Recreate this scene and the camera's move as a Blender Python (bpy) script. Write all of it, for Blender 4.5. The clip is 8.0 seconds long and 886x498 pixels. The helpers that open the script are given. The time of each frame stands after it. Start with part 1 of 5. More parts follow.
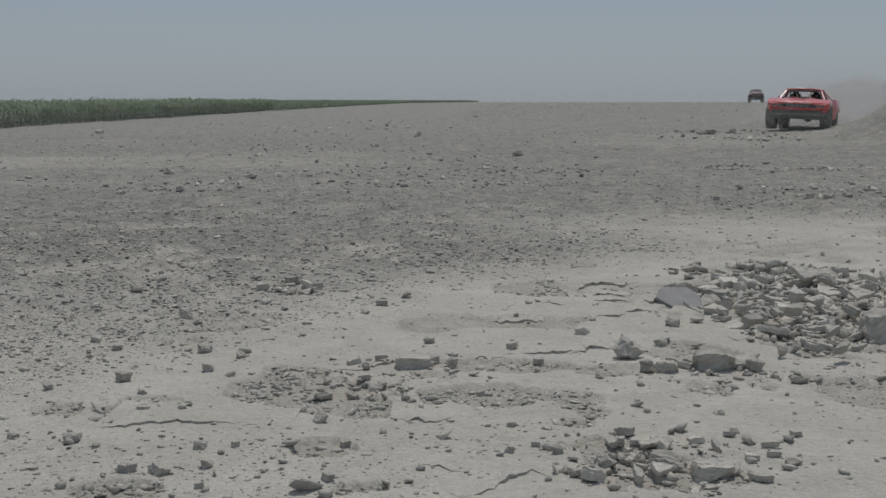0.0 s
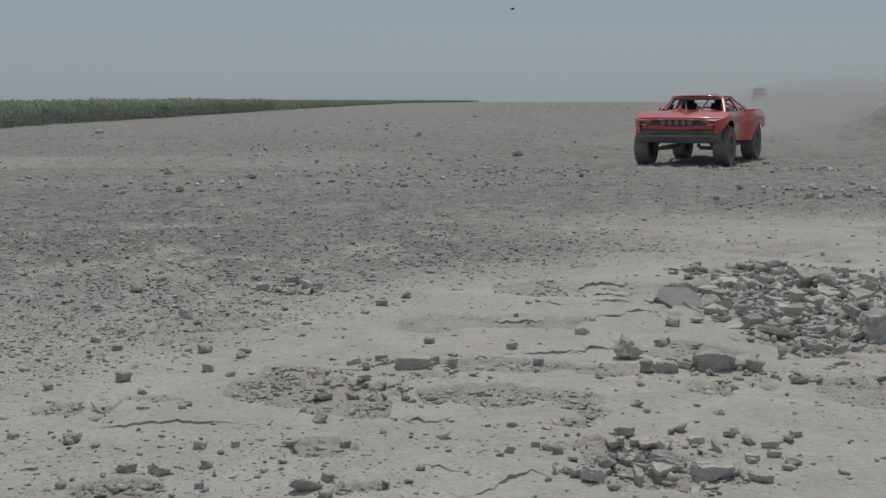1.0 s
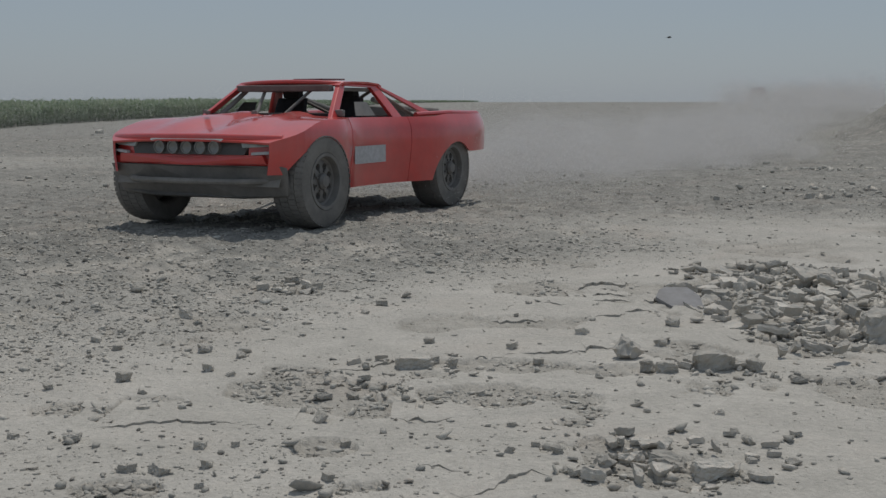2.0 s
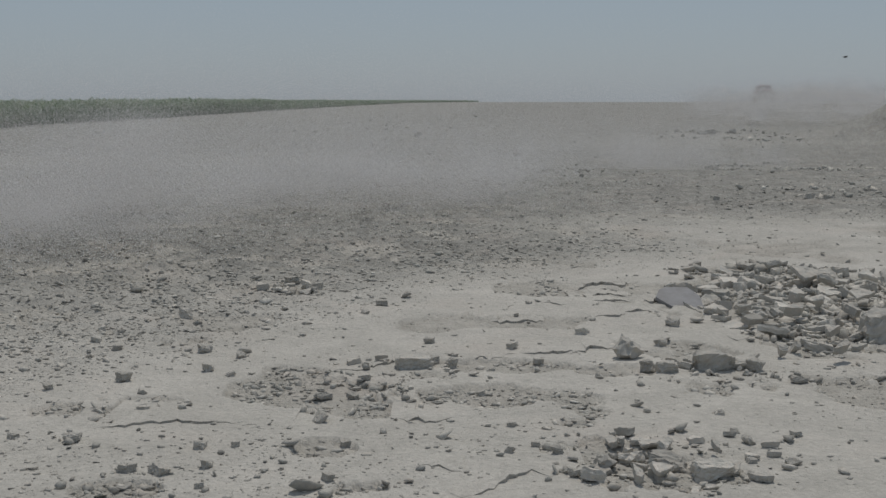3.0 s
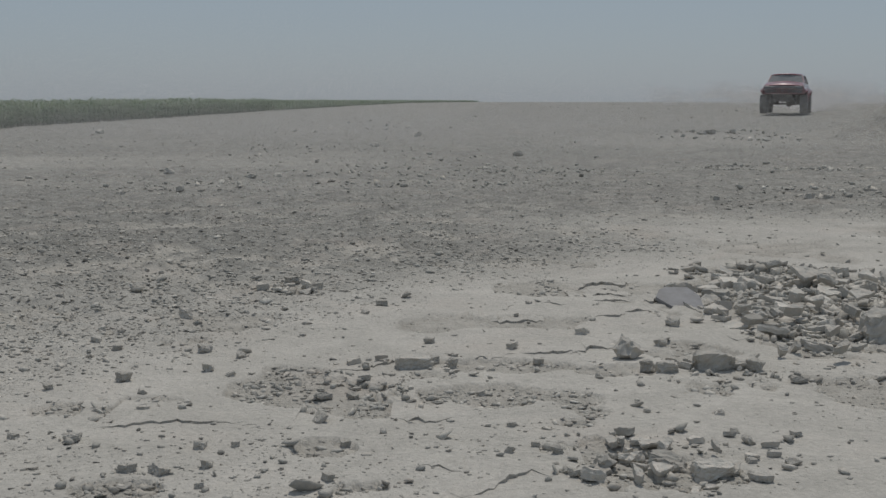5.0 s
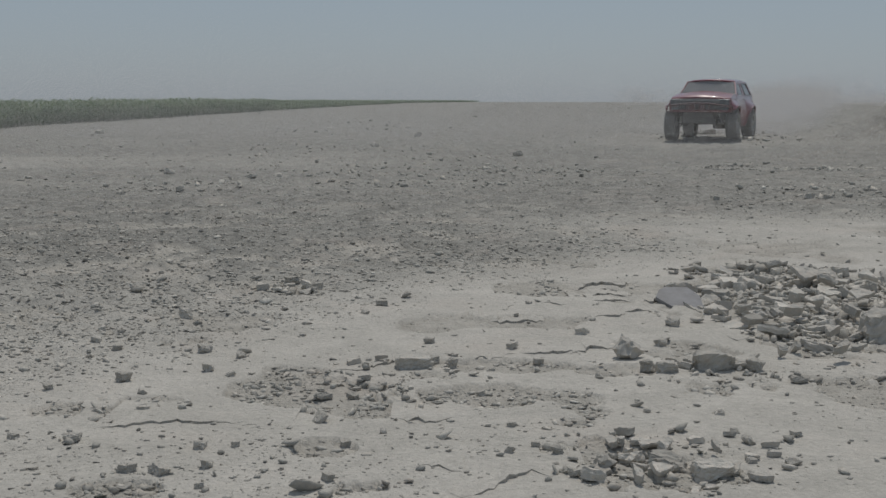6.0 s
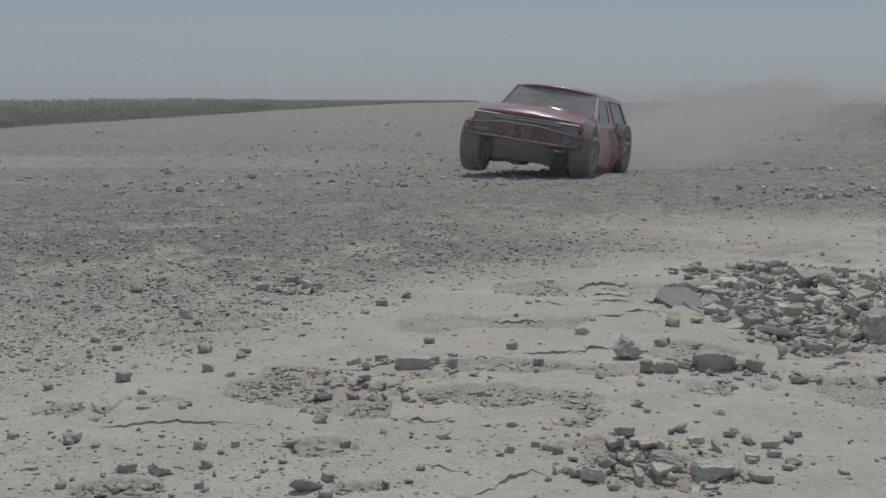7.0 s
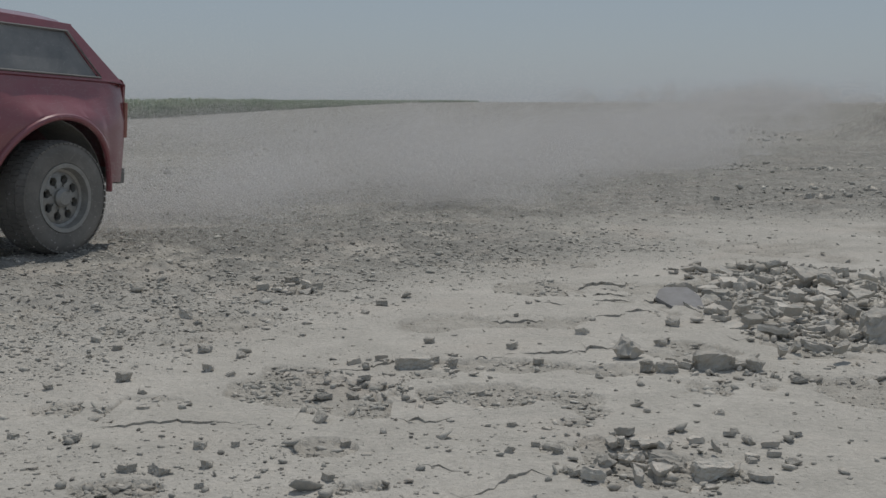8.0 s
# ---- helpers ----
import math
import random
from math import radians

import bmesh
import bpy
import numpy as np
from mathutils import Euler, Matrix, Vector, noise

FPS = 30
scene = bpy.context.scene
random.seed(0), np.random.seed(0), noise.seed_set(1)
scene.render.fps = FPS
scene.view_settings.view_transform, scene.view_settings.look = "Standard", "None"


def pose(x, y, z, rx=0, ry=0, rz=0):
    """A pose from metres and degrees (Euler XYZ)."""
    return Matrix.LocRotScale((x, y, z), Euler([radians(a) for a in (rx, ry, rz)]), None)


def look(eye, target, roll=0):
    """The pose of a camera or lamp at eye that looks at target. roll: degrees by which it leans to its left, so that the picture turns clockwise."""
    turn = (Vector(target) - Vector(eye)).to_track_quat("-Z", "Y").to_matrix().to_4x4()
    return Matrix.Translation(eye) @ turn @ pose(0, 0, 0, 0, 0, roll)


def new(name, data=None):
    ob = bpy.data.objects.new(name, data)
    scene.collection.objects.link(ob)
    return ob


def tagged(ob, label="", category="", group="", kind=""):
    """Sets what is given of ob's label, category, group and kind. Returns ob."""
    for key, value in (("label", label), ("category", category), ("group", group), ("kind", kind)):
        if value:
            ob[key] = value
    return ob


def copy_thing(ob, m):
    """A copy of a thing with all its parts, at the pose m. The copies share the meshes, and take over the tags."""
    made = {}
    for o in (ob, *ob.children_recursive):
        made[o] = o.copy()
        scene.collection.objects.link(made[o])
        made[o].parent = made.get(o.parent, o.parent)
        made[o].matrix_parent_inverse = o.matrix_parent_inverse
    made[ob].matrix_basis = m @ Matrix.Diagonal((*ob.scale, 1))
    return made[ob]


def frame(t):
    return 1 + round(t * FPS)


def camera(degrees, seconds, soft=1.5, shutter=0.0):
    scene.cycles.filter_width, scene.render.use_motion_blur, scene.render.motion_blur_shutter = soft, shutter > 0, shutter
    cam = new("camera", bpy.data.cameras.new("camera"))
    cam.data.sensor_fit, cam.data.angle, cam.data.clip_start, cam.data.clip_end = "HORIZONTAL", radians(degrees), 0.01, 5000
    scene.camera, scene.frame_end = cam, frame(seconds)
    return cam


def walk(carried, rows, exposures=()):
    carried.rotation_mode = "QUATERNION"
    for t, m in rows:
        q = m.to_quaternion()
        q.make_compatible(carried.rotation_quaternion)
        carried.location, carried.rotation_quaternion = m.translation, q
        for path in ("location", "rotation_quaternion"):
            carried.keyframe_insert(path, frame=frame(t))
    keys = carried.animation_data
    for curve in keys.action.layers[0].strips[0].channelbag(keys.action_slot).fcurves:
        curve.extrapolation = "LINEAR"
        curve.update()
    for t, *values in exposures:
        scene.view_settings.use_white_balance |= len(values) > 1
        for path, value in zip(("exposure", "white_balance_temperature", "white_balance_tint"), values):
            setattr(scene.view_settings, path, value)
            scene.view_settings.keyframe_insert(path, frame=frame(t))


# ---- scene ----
# ---------------------------------------------------------------- camera
EYE_Z = 1.22
FIELD = 40.0
TILT = 6.8826
cam = camera(FIELD, 8.0, soft=1.45)
still = pose(0, 0, EYE_Z, 90 - TILT, 0, 0)
walk(cam, [(0.0, still), (8.0, still)])

# ---------------------------------------------------------------- light
SUN_UP, SUN_TURN = 64.0, 8.0          # degrees above the horizon, degrees east of the view
scene.view_settings.exposure = -0.05
sky_world = bpy.data.worlds.new("sky")
scene.world = sky_world
sky_world.use_nodes = True
nt = sky_world.node_tree
sky_tex = nt.nodes.new("ShaderNodeTexSky")
sky_tex.sky_type = "NISHITA"
sky_tex.sun_disc = False
sky_tex.sun_elevation = radians(SUN_UP)
sky_tex.sun_rotation = radians(SUN_TURN)
sky_tex.air_density, sky_tex.dust_density, sky_tex.ozone_density = 1.0, 0.8, 2.0
nt.nodes["Background"].inputs["Strength"].default_value = 0.08
haze = nt.nodes.new("ShaderNodeMix")
haze.data_type = "RGBA"
haze.inputs[0].default_value = 0.8
haze.inputs[7].default_value = (3.24, 3.82, 4.52, 1)      # dusty grey-blue veil over the whole sky
nt.links.new(sky_tex.outputs[0], haze.inputs[6])
nt.links.new(haze.outputs[2], nt.nodes["Background"].inputs[0])

sun_data = bpy.data.lights.new("sun", "SUN")
sun_data.energy, sun_data.angle, sun_data.color = 2.0, radians(0.6), (1.0, 0.95, 0.88)
sun = new("sun", sun_data)
su, st = radians(SUN_UP), radians(SUN_TURN)
sun_way = Vector((math.sin(st) * math.cos(su), math.cos(st) * math.cos(su), math.sin(su)))
sun.matrix_world = look(sun_way * 50, (0, 0, 0))


# ---------------------------------------------------------------- helpers
def fresh(seed):
    return np.random.default_rng(seed)


def lattice(ix, iy, seed):
    h = (ix * 374761393 + iy * 668265263 + seed * 974711) & 0x7FFFFFFF
    h = ((h ^ (h >> 13)) * 1274126177) & 0x7FFFFFFF
    h = ((h ^ (h >> 16)) * 668265263) & 0x7FFFFFFF
    return (h & 0xFFFF) / 65535.0


def value_noise(x, y, seed=0):
    """Smooth noise from -1 to 1 on arrays."""
    fx, fy = np.floor(x), np.floor(y)
    ix, iy = fx.astype(np.int64), fy.astype(np.int64)
    u, v = x - fx, y - fy
    u, v = u * u * (3 - 2 * u), v * v * (3 - 2 * v)
    a, b = lattice(ix, iy, seed), lattice(ix + 1, iy, seed)
    c, d = lattice(ix, iy + 1, seed), lattice(ix + 1, iy + 1, seed)
    return (a * (1 - u) * (1 - v) + b * u * (1 - v) + c * (1 - u) * v + d * u * v) * 2 - 1


def fbm(x, y, octaves=4, seed=0):
    total, amp = np.zeros_like(np.asarray(x, float)), 1.0
    for k in range(octaves):
        total = total + amp * value_noise(x * 2 ** k + 17.3 * k, y * 2 ** k - 9.1 * k, seed + k)
        amp *= 0.5
    return total / 1.9


def step(a, b, x):
    k = np.clip((x - a) / (b - a), 0, 1)
    return k * k * (3 - 2 * k)


def link_mesh(name, verts, faces, mats, parent=None, smooth=False, slots=None):
    """A mesh object from arrays of equal-sided faces or from lists."""
    me = bpy.data.meshes.new(name)
    verts = np.asarray(verts, np.float32)
    if isinstance(faces, np.ndarray):
        n = faces.shape[1]
        me.vertices.add(len(verts))
        me.vertices.foreach_set("co", verts.ravel())
        me.loops.add(faces.size)
        me.loops.foreach_set("vertex_index", faces.astype(np.int32).ravel())
        me.polygons.add(len(faces))
        me.polygons.foreach_set("loop_start", np.arange(0, faces.size, n, dtype=np.int32))
        me.update(calc_edges=True)
    else:
        me.from_pydata([tuple(float(c) for c in v) for v in verts], [], faces)
    for m in (mats if isinstance(mats, (list, tuple)) else [mats]):
        me.materials.append(m)
    if slots is not None:
        me.polygons.foreach_set("material_index", np.asarray(slots, np.int32))
    if smooth:
        me.polygons.foreach_set("use_smooth", np.ones(len(me.polygons), bool))
    ob = new(name, me)
    ob.parent = parent
    return ob


def part(name, bm, material, parent, label="", smooth=False):
    me = bpy.data.meshes.new(name)
    bmesh.ops.recalc_face_normals(bm, faces=bm.faces)
    bm.to_mesh(me)
    bm.free()
    me.materials.append(material)
    if smooth:
        me.polygons.foreach_set("use_smooth", np.ones(len(me.polygons), bool))
        me.set_sharp_from_angle(angle=radians(35))
    ob = new(name, me)
    ob.parent = parent
    if label:
        ob["label"] = label
    return ob


def thing(name, m, label, category, group="", kind=""):
    ob = new(name)
    ob.empty_display_size = 0.2
    ob.matrix_world = m
    return tagged(ob, label, category, group, kind)


# ---------------------------------------------------------------- the lie of the land
PROFILE_Y = [0, 9, 12, 16, 19, 22, 24, 27, 31, 34, 37, 41.5, 46, 55, 70, 90, 110, 145, 400, 900]
PROFILE_Z = [0, 0.01, 0.04, 0.05, 0.0, -0.06, -0.15, -0.29, -0.27, -0.13, 0.0, 0.12, 0.16, 0.45, 0.87, 1.04, 1.1, 1.12, 1.15, 1.2]


def rise(x, y):
    """The large forms of the ground, without clods."""
    x, y = np.asarray(x, float), np.asarray(y, float)
    left = np.clip(0.0016 * (y - 57), 0, 1.2)
    track = np.interp(y, PROFILE_Y, PROFILE_Z)
    lane = step(-3.0, 3.0, x - 0.04 * (y - 20))
    z = left * (1 - lane) + track * lane
    bank = np.exp(-(((x - 16.6) / 2.2) ** 2 + ((y - 38.5) / 5.0) ** 2))
    z = z + 2.5 * bank
    far = step(6, 30, y)
    return z + (0.02 + 0.05 * far) * fbm(x * 0.35, y * 0.35, 3, 5) * step(900, 300, np.hypot(x, y))


def rough(x, y):
    """Small relief: lumps of the broken crust."""
    x, y = np.asarray(x, float), np.asarray(y, float)
    r = np.hypot(x, y)
    worked = till(x, y)
    fine = fbm(x * 7, y * 7, 4, 21) * (0.006 + 0.03 * worked)
    lumps = np.abs(fbm(x * 2.1, y * 2.1, 3, 31)) * (0.015 + 0.05 * worked)
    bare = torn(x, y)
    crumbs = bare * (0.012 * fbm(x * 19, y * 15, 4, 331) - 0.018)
    return (fine + lumps) * step(140, 30, r) + crumbs


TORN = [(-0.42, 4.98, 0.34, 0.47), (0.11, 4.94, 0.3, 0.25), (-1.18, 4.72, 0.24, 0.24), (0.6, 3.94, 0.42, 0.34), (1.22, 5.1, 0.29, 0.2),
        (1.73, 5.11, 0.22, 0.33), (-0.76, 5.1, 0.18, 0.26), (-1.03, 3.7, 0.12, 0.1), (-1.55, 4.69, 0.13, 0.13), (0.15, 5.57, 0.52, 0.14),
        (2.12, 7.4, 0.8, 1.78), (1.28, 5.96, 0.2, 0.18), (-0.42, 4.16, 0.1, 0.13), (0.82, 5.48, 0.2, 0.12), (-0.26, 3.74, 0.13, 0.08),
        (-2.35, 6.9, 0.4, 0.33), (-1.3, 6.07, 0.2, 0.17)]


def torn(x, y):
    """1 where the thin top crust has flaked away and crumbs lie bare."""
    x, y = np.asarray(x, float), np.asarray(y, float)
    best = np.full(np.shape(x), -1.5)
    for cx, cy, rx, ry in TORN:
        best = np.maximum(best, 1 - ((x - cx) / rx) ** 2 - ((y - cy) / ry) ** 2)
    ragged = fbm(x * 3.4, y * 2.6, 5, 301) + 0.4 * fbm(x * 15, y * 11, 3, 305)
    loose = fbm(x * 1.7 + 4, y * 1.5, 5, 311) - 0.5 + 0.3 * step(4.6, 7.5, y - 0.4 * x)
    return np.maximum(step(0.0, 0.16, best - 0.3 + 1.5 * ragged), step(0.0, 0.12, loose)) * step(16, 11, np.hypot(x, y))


def maize_edge(y):
    return np.interp(y, [0, 57, 300, 560, 900], [-21.3, -21.0, -21.0, -17.0, 26.0])


def till(x, y):
    """1 where the ground is broken into clods, 0 on smooth crust."""
    n = fbm(x * 0.6, y * 0.35, 3, 41)
    edge = np.maximum(8.3 + 1.35 * np.minimum(x, 0) + 0.9 * np.clip(x, 0, 2.4), 4.9) + 0.9 * n
    t = step(-1.2, 1.2, y - edge)
    smooth_pan = np.exp(-(((x - 3.6) / 2.8) ** 2 + ((y - 11.3) / 1.5) ** 2))
    streak = 0.3 * step(0.1, 0.6, fbm(x * 0.09 + 3.1, y * 0.22, 3, 77)) * step(14, 20, y) * step(60, 30, y)
    band = 0.5 * np.exp(-((y - 26 - 0.15 * x) / 3.6) ** 2) * step(1.0, -4.0, x) * (0.55 + 0.6 * fbm(x * 0.2, y * 0.6, 3, 83))
    return np.clip(t * (1 - 0.9 * smooth_pan) - streak * t - band, 0, 1)


def ground_z(x, y):
    return rise(x, y) + rough(x, y)


# ---------------------------------------------------------------- materials
def material(name):
    m = bpy.data.materials.new(name)
    m.use_nodes = True
    t = m.node_tree
    return m, t, t.nodes["Principled BSDF"]


def node(t, kind, **inputs):
    n = t.nodes.new(kind)
    for key, value in inputs.items():
        n.inputs[key.replace("_", " ")].default_value = value
    return n


def ramp(t, source, stops):
    n = t.nodes.new("ShaderNodeValToRGB")
    while len(n.color_ramp.elements) < len(stops):
        n.color_ramp.elements.new(0.5)
    for e, (p, c) in zip(n.color_ramp.elements, stops):
        e.position, e.color = p, (*c, 1)
    t.links.new(source, n.inputs[0])
    return n.outputs[0]


def mix(t, fac, a, b, mode="MIX"):
    n = t.nodes.new("ShaderNodeMix")
    n.data_type, n.blend_type = "RGBA", mode
    for socket, v in ((n.inputs[0], fac), (n.inputs[6], a), (n.inputs[7], b)):
        if isinstance(v, (int, float)):
            socket.default_value = v
        elif isinstance(v, tuple):
            socket.default_value = (*v, 1)
        else:
            t.links.new(v, socket)
    return n.outputs[2]


def noise_tex(t, coords, scale, detail=4, rough_=0.55, out="Fac"):
    n = node(t, "ShaderNodeTexNoise", Scale=scale, Detail=detail, Roughness=rough_)
    t.links.new(coords, n.inputs["Vector"])
    return n.outputs[out]


def coords(t, space="Object"):
    return t.nodes.new("ShaderNodeTexCoord").outputs[space]


def bump(t, bsdf, height, strength, distance):
    n = node(t, "ShaderNodeBump", Strength=strength, Distance=distance)
    t.links.new(height, n.inputs["Height"])
    t.links.new(n.outputs[0], bsdf.inputs["Normal"])


def soil_material(name, pale, dark, random_by=None):
    m, t, b = material(name)
    c = coords(t)
    big = noise_tex(t, c, 0.55, 5, 0.6)
    mid = noise_tex(t, c, 6, 6, 0.65)
    fine = noise_tex(t, c, 60, 5, 0.7)
    col = ramp(t, big, [(0.38, dark), (0.62, pale)])
    warm = tuple(v * k for v, k in zip(pale, (1.08, 0.97, 0.9)))
    col = mix(t, ramp(t, mid, [(0.45, (0, 0, 0)), (0.75, (0.6, 0.6, 0.6))]), col, warm)
    grain = ramp(t, fine, [(0.25, (0.72, 0.72, 0.72)), (0.7, (1.1, 1.1, 1.1))])
    col = mix(t, 0.8, col, grain, "MULTIPLY")
    if random_by:
        g = t.nodes.new("ShaderNodeNewGeometry" if random_by == "island" else "ShaderNodeObjectInfo")
        r = g.outputs["Random Per Island" if random_by == "island" else "Random"]
        col = mix(t, 1.0, col, ramp(t, r, [(0.0, (0.78, 0.78, 0.77)), (0.35, (0.98, 0.98, 0.97)), (0.75, (1.06, 1.06, 1.05)), (1.0, (1.3, 1.29, 1.27))]), "MULTIPLY")
    t.links.new(col, b.inputs["Base Color"])
    b.inputs["Roughness"].default_value = 0.95
    b.inputs["Specular IOR Level"].default_value = 0.2
    crumb = noise_tex(t, c, 22 if random_by == "object" else 90, 8, 0.75)
    both = t.nodes.new("ShaderNodeMath")
    both.operation = "MULTIPLY_ADD"
    t.links.new(mid, both.inputs[0])
    both.inputs[1].default_value = 1.5
    t.links.new(crumb, both.inputs[2])
    bump(t, b, both.outputs[0], 0.5, 0.015)
    return m


def plain(name, color, roughness=0.6, metal=0.0, vary=0.12, scale=14.0, dust=0.0, coat=0.0, spec=0.5):
    """A surface with slight mottling and settled dust; some dust shares include painted haze."""
    m, t, b = material(name)
    c = coords(t)
    n = noise_tex(t, c, scale, 5, 0.65)
    lo, hi = tuple(v * (1 - vary) for v in color), tuple(min(1, v * (1 + vary)) for v in color)
    col = ramp(t, n, [(0.3, lo), (0.7, hi)])
    if dust:
        d = noise_tex(t, c, 3.5, 6, 0.7)
        fac = ramp(t, d, [(0.3, (dust * 0.45,) * 3), (0.75, (dust,) * 3)])
        col = mix(t, fac, col, DUST_COLOR)
        r = ramp(t, d, [(0.3, (roughness,) * 3), (0.75, (min(1, roughness + 0.3 * dust),) * 3)])
        t.links.new(r, b.inputs["Roughness"])
    else:
        b.inputs["Roughness"].default_value = roughness
    t.links.new(col, b.inputs["Base Color"])
    b.inputs["Metallic"].default_value = metal
    b.inputs["Specular IOR Level"].default_value = spec
    if coat:
        b.inputs["Coat Weight"].default_value = coat
        b.inputs["Coat Roughness"].default_value = 0.1
    return m


DUST_COLOR = (0.36, 0.34, 0.31)
SOIL_PALE, SOIL_DARK = (0.40, 0.385, 0.355), (0.29, 0.28, 0.255)


def ground_material():
    m, t, b = material("dry_earth")
    c = coords(t)
    big = noise_tex(t, c, 0.5, 5, 0.6)
    mid = noise_tex(t, c, 5, 6, 0.65)
    fine = noise_tex(t, c, 45, 6, 0.7)
    att = t.nodes.new("ShaderNodeAttribute")
    att.attribute_name = "worked"
    crust = ramp(t, big, [(0.3, (0.492, 0.468, 0.422)), (0.7, (0.584, 0.555, 0.505))])
    lumpy = t.nodes.new("ShaderNodeMath")
    lumpy.operation = "MULTIPLY_ADD"
    t.links.new(noise_tex(t, c, 1.1, 6, 0.7), lumpy.inputs[0])
    lumpy.inputs[1].default_value = 0.3
    t.links.new(mid, lumpy.inputs[2])
    # Darker soil, with the clods' shade on each other painted into the tone.
    broken = ramp(t, lumpy.outputs[0], [(0.42, (0.2, 0.195, 0.178)), (0.64, (0.285, 0.277, 0.255)), (0.86, (0.37, 0.358, 0.328))])
    # Noise flecks: pale chips and painted dark shade between them.
    flakes = ramp(t, noise_tex(t, c, 19, 4, 0.75), [(0.34, (0.62, 0.61, 0.6)), (0.47, (0.95, 0.95, 0.95)), (0.56, (1.05, 1.05, 1.04)), (0.7, (1.42, 1.4, 1.36))])
    broken = mix(t, 1.0, broken, flakes, "MULTIPLY")
    col = mix(t, att.outputs["Fac"], crust, broken)
    bare = t.nodes.new("ShaderNodeAttribute")
    bare.attribute_name = "bare"
    col = mix(t, bare.outputs["Fac"], col, ramp(t, mid, [(0.3, (0.385, 0.363, 0.322)), (0.7, (0.51, 0.482, 0.435))]))
    film = ramp(t, noise_tex(t, c, 2.6, 7, 0.7), [(0.42, (0.86, 0.86, 0.85)), (0.62, (1.06, 1.06, 1.05))])
    col = mix(t, 0.7, col, film, "MULTIPLY")
    rusty = ramp(t, noise_tex(t, c, 1.3, 6, 0.65), [(0.52, (0, 0, 0)), (0.68, (0.38, 0.38, 0.38))])
    col = mix(t, rusty, col, (0.45, 0.40, 0.35))
    col = mix(t, 0.75, col, ramp(t, fine, [(0.25, (0.7, 0.7, 0.7)), (0.7, (1.12, 1.12, 1.12))]), "MULTIPLY")
    t.links.new(col, b.inputs["Base Color"])
    b.inputs["Roughness"].default_value = 0.95
    b.inputs["Specular IOR Level"].default_value = 0.2
    add = t.nodes.new("ShaderNodeMath")
    add.operation = "MULTIPLY_ADD"
    t.links.new(noise_tex(t, c, 16, 5, 0.7), add.inputs[0])
    add.inputs[1].default_value = 1.6
    t.links.new(fine, add.inputs[2])
    bump(t, b, add.outputs[0], 0.6, 0.028)
    return m


GROUND = ground_material()
CLOD = soil_material("clod_earth", (0.60, 0.573, 0.522), (0.48, 0.459, 0.418), "object")
CLODS = soil_material("small_clod_earth", (0.52, 0.5, 0.455), (0.40, 0.386, 0.352), "island")
SCRAP = plain("slate_scrap", (0.2, 0.205, 0.225), 0.8, vary=0.3, scale=12, dust=0.6, spec=0.25)
# ---------------------------------------------------------------- ground
def build_ground():
    rings = [0.0]
    r = 1.2
    while r < 4200:
        rings.append(r)
        r *= 1.0048 if 3.2 < r < 9 else 1.0075 if 9 <= r < 14 else (1.012 if 14 <= r < 70 else (1.05 if r >= 70 else 1.06))
    dense = np.linspace(-25, 25, 700)
    wide = np.linspace(25, 335, 80)[1:-1]
    ang = np.radians(np.concatenate([dense, wide]))
    rr = np.array(rings[1:])
    R, A = np.meshgrid(rr, ang, indexing="ij")
    X, Y = R * np.sin(A), R * np.cos(A)
    Z = ground_z(X, Y)
    verts = np.concatenate([[[0, 0, float(ground_z(np.array(0.), np.array(0.)))]], np.stack([X, Y, Z], -1).reshape(-1, 3)])
    n, k = len(rr), len(ang)
    i, j = np.meshgrid(np.arange(n - 1), np.arange(k), indexing="ij")
    j2 = (j + 1) % k
    quads = np.stack([1 + i * k + j, 1 + i * k + j2, 1 + (i + 1) * k + j2, 1 + (i + 1) * k + j], -1).reshape(-1, 4)[:, ::-1]
    jj = np.arange(k)
    fan = np.stack([np.zeros(k, int), 1 + (jj + 1) % k, 1 + jj], -1)
    tris = np.concatenate([fan, quads[:, [0, 1, 2]], quads[:, [0, 2, 3]]])
    ob = link_mesh("ground", verts, tris, GROUND, smooth=True)
    att = ob.data.attributes.new("worked", "FLOAT", "POINT")
    w = till(verts[:, 0], verts[:, 1]) * (0.2 + 0.8 * step(6.0, 10.5, np.hypot(verts[:, 0], verts[:, 1])))
    att.data.foreach_set("value", w.astype(np.float32))
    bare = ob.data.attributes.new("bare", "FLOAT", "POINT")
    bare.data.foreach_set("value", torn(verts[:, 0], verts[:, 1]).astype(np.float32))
    return tagged(ob, "pale dry cracked earth, broken into clods further off", "ground", kind="structure")


build_ground()
# ---------------------------------------------------------------- vehicle materials
PAINT_DARK = plain("dark_red_paint", (0.22, 0.012, 0.034), 0.3, vary=0.1, scale=5, dust=0.24, coat=0.9)
PAINT_RED = plain("bright_red_paint", (0.64, 0.03, 0.026), 0.32, vary=0.1, scale=5, dust=0.16, coat=0.9)
PAINT_TUBE = plain("worn_dark_tube_paint", (0.10, 0.012, 0.022), 0.45, vary=0.2, scale=9, dust=0.25, coat=0.5)
# Dust shares of tyres, chassis and trim also paint in a haze veil.
RUBBER = plain("tyre_rubber", (0.05, 0.05, 0.05), 0.9, vary=0.3, scale=22, dust=0.72, spec=0.2)
UNDER = plain("black_chassis", (0.05, 0.05, 0.05), 0.75, vary=0.3, scale=12, dust=0.85, spec=0.3)
PLATE = plain("dusty_skid_metal", (0.16, 0.16, 0.165), 0.5, 0.3, vary=0.15, scale=10, dust=0.5)
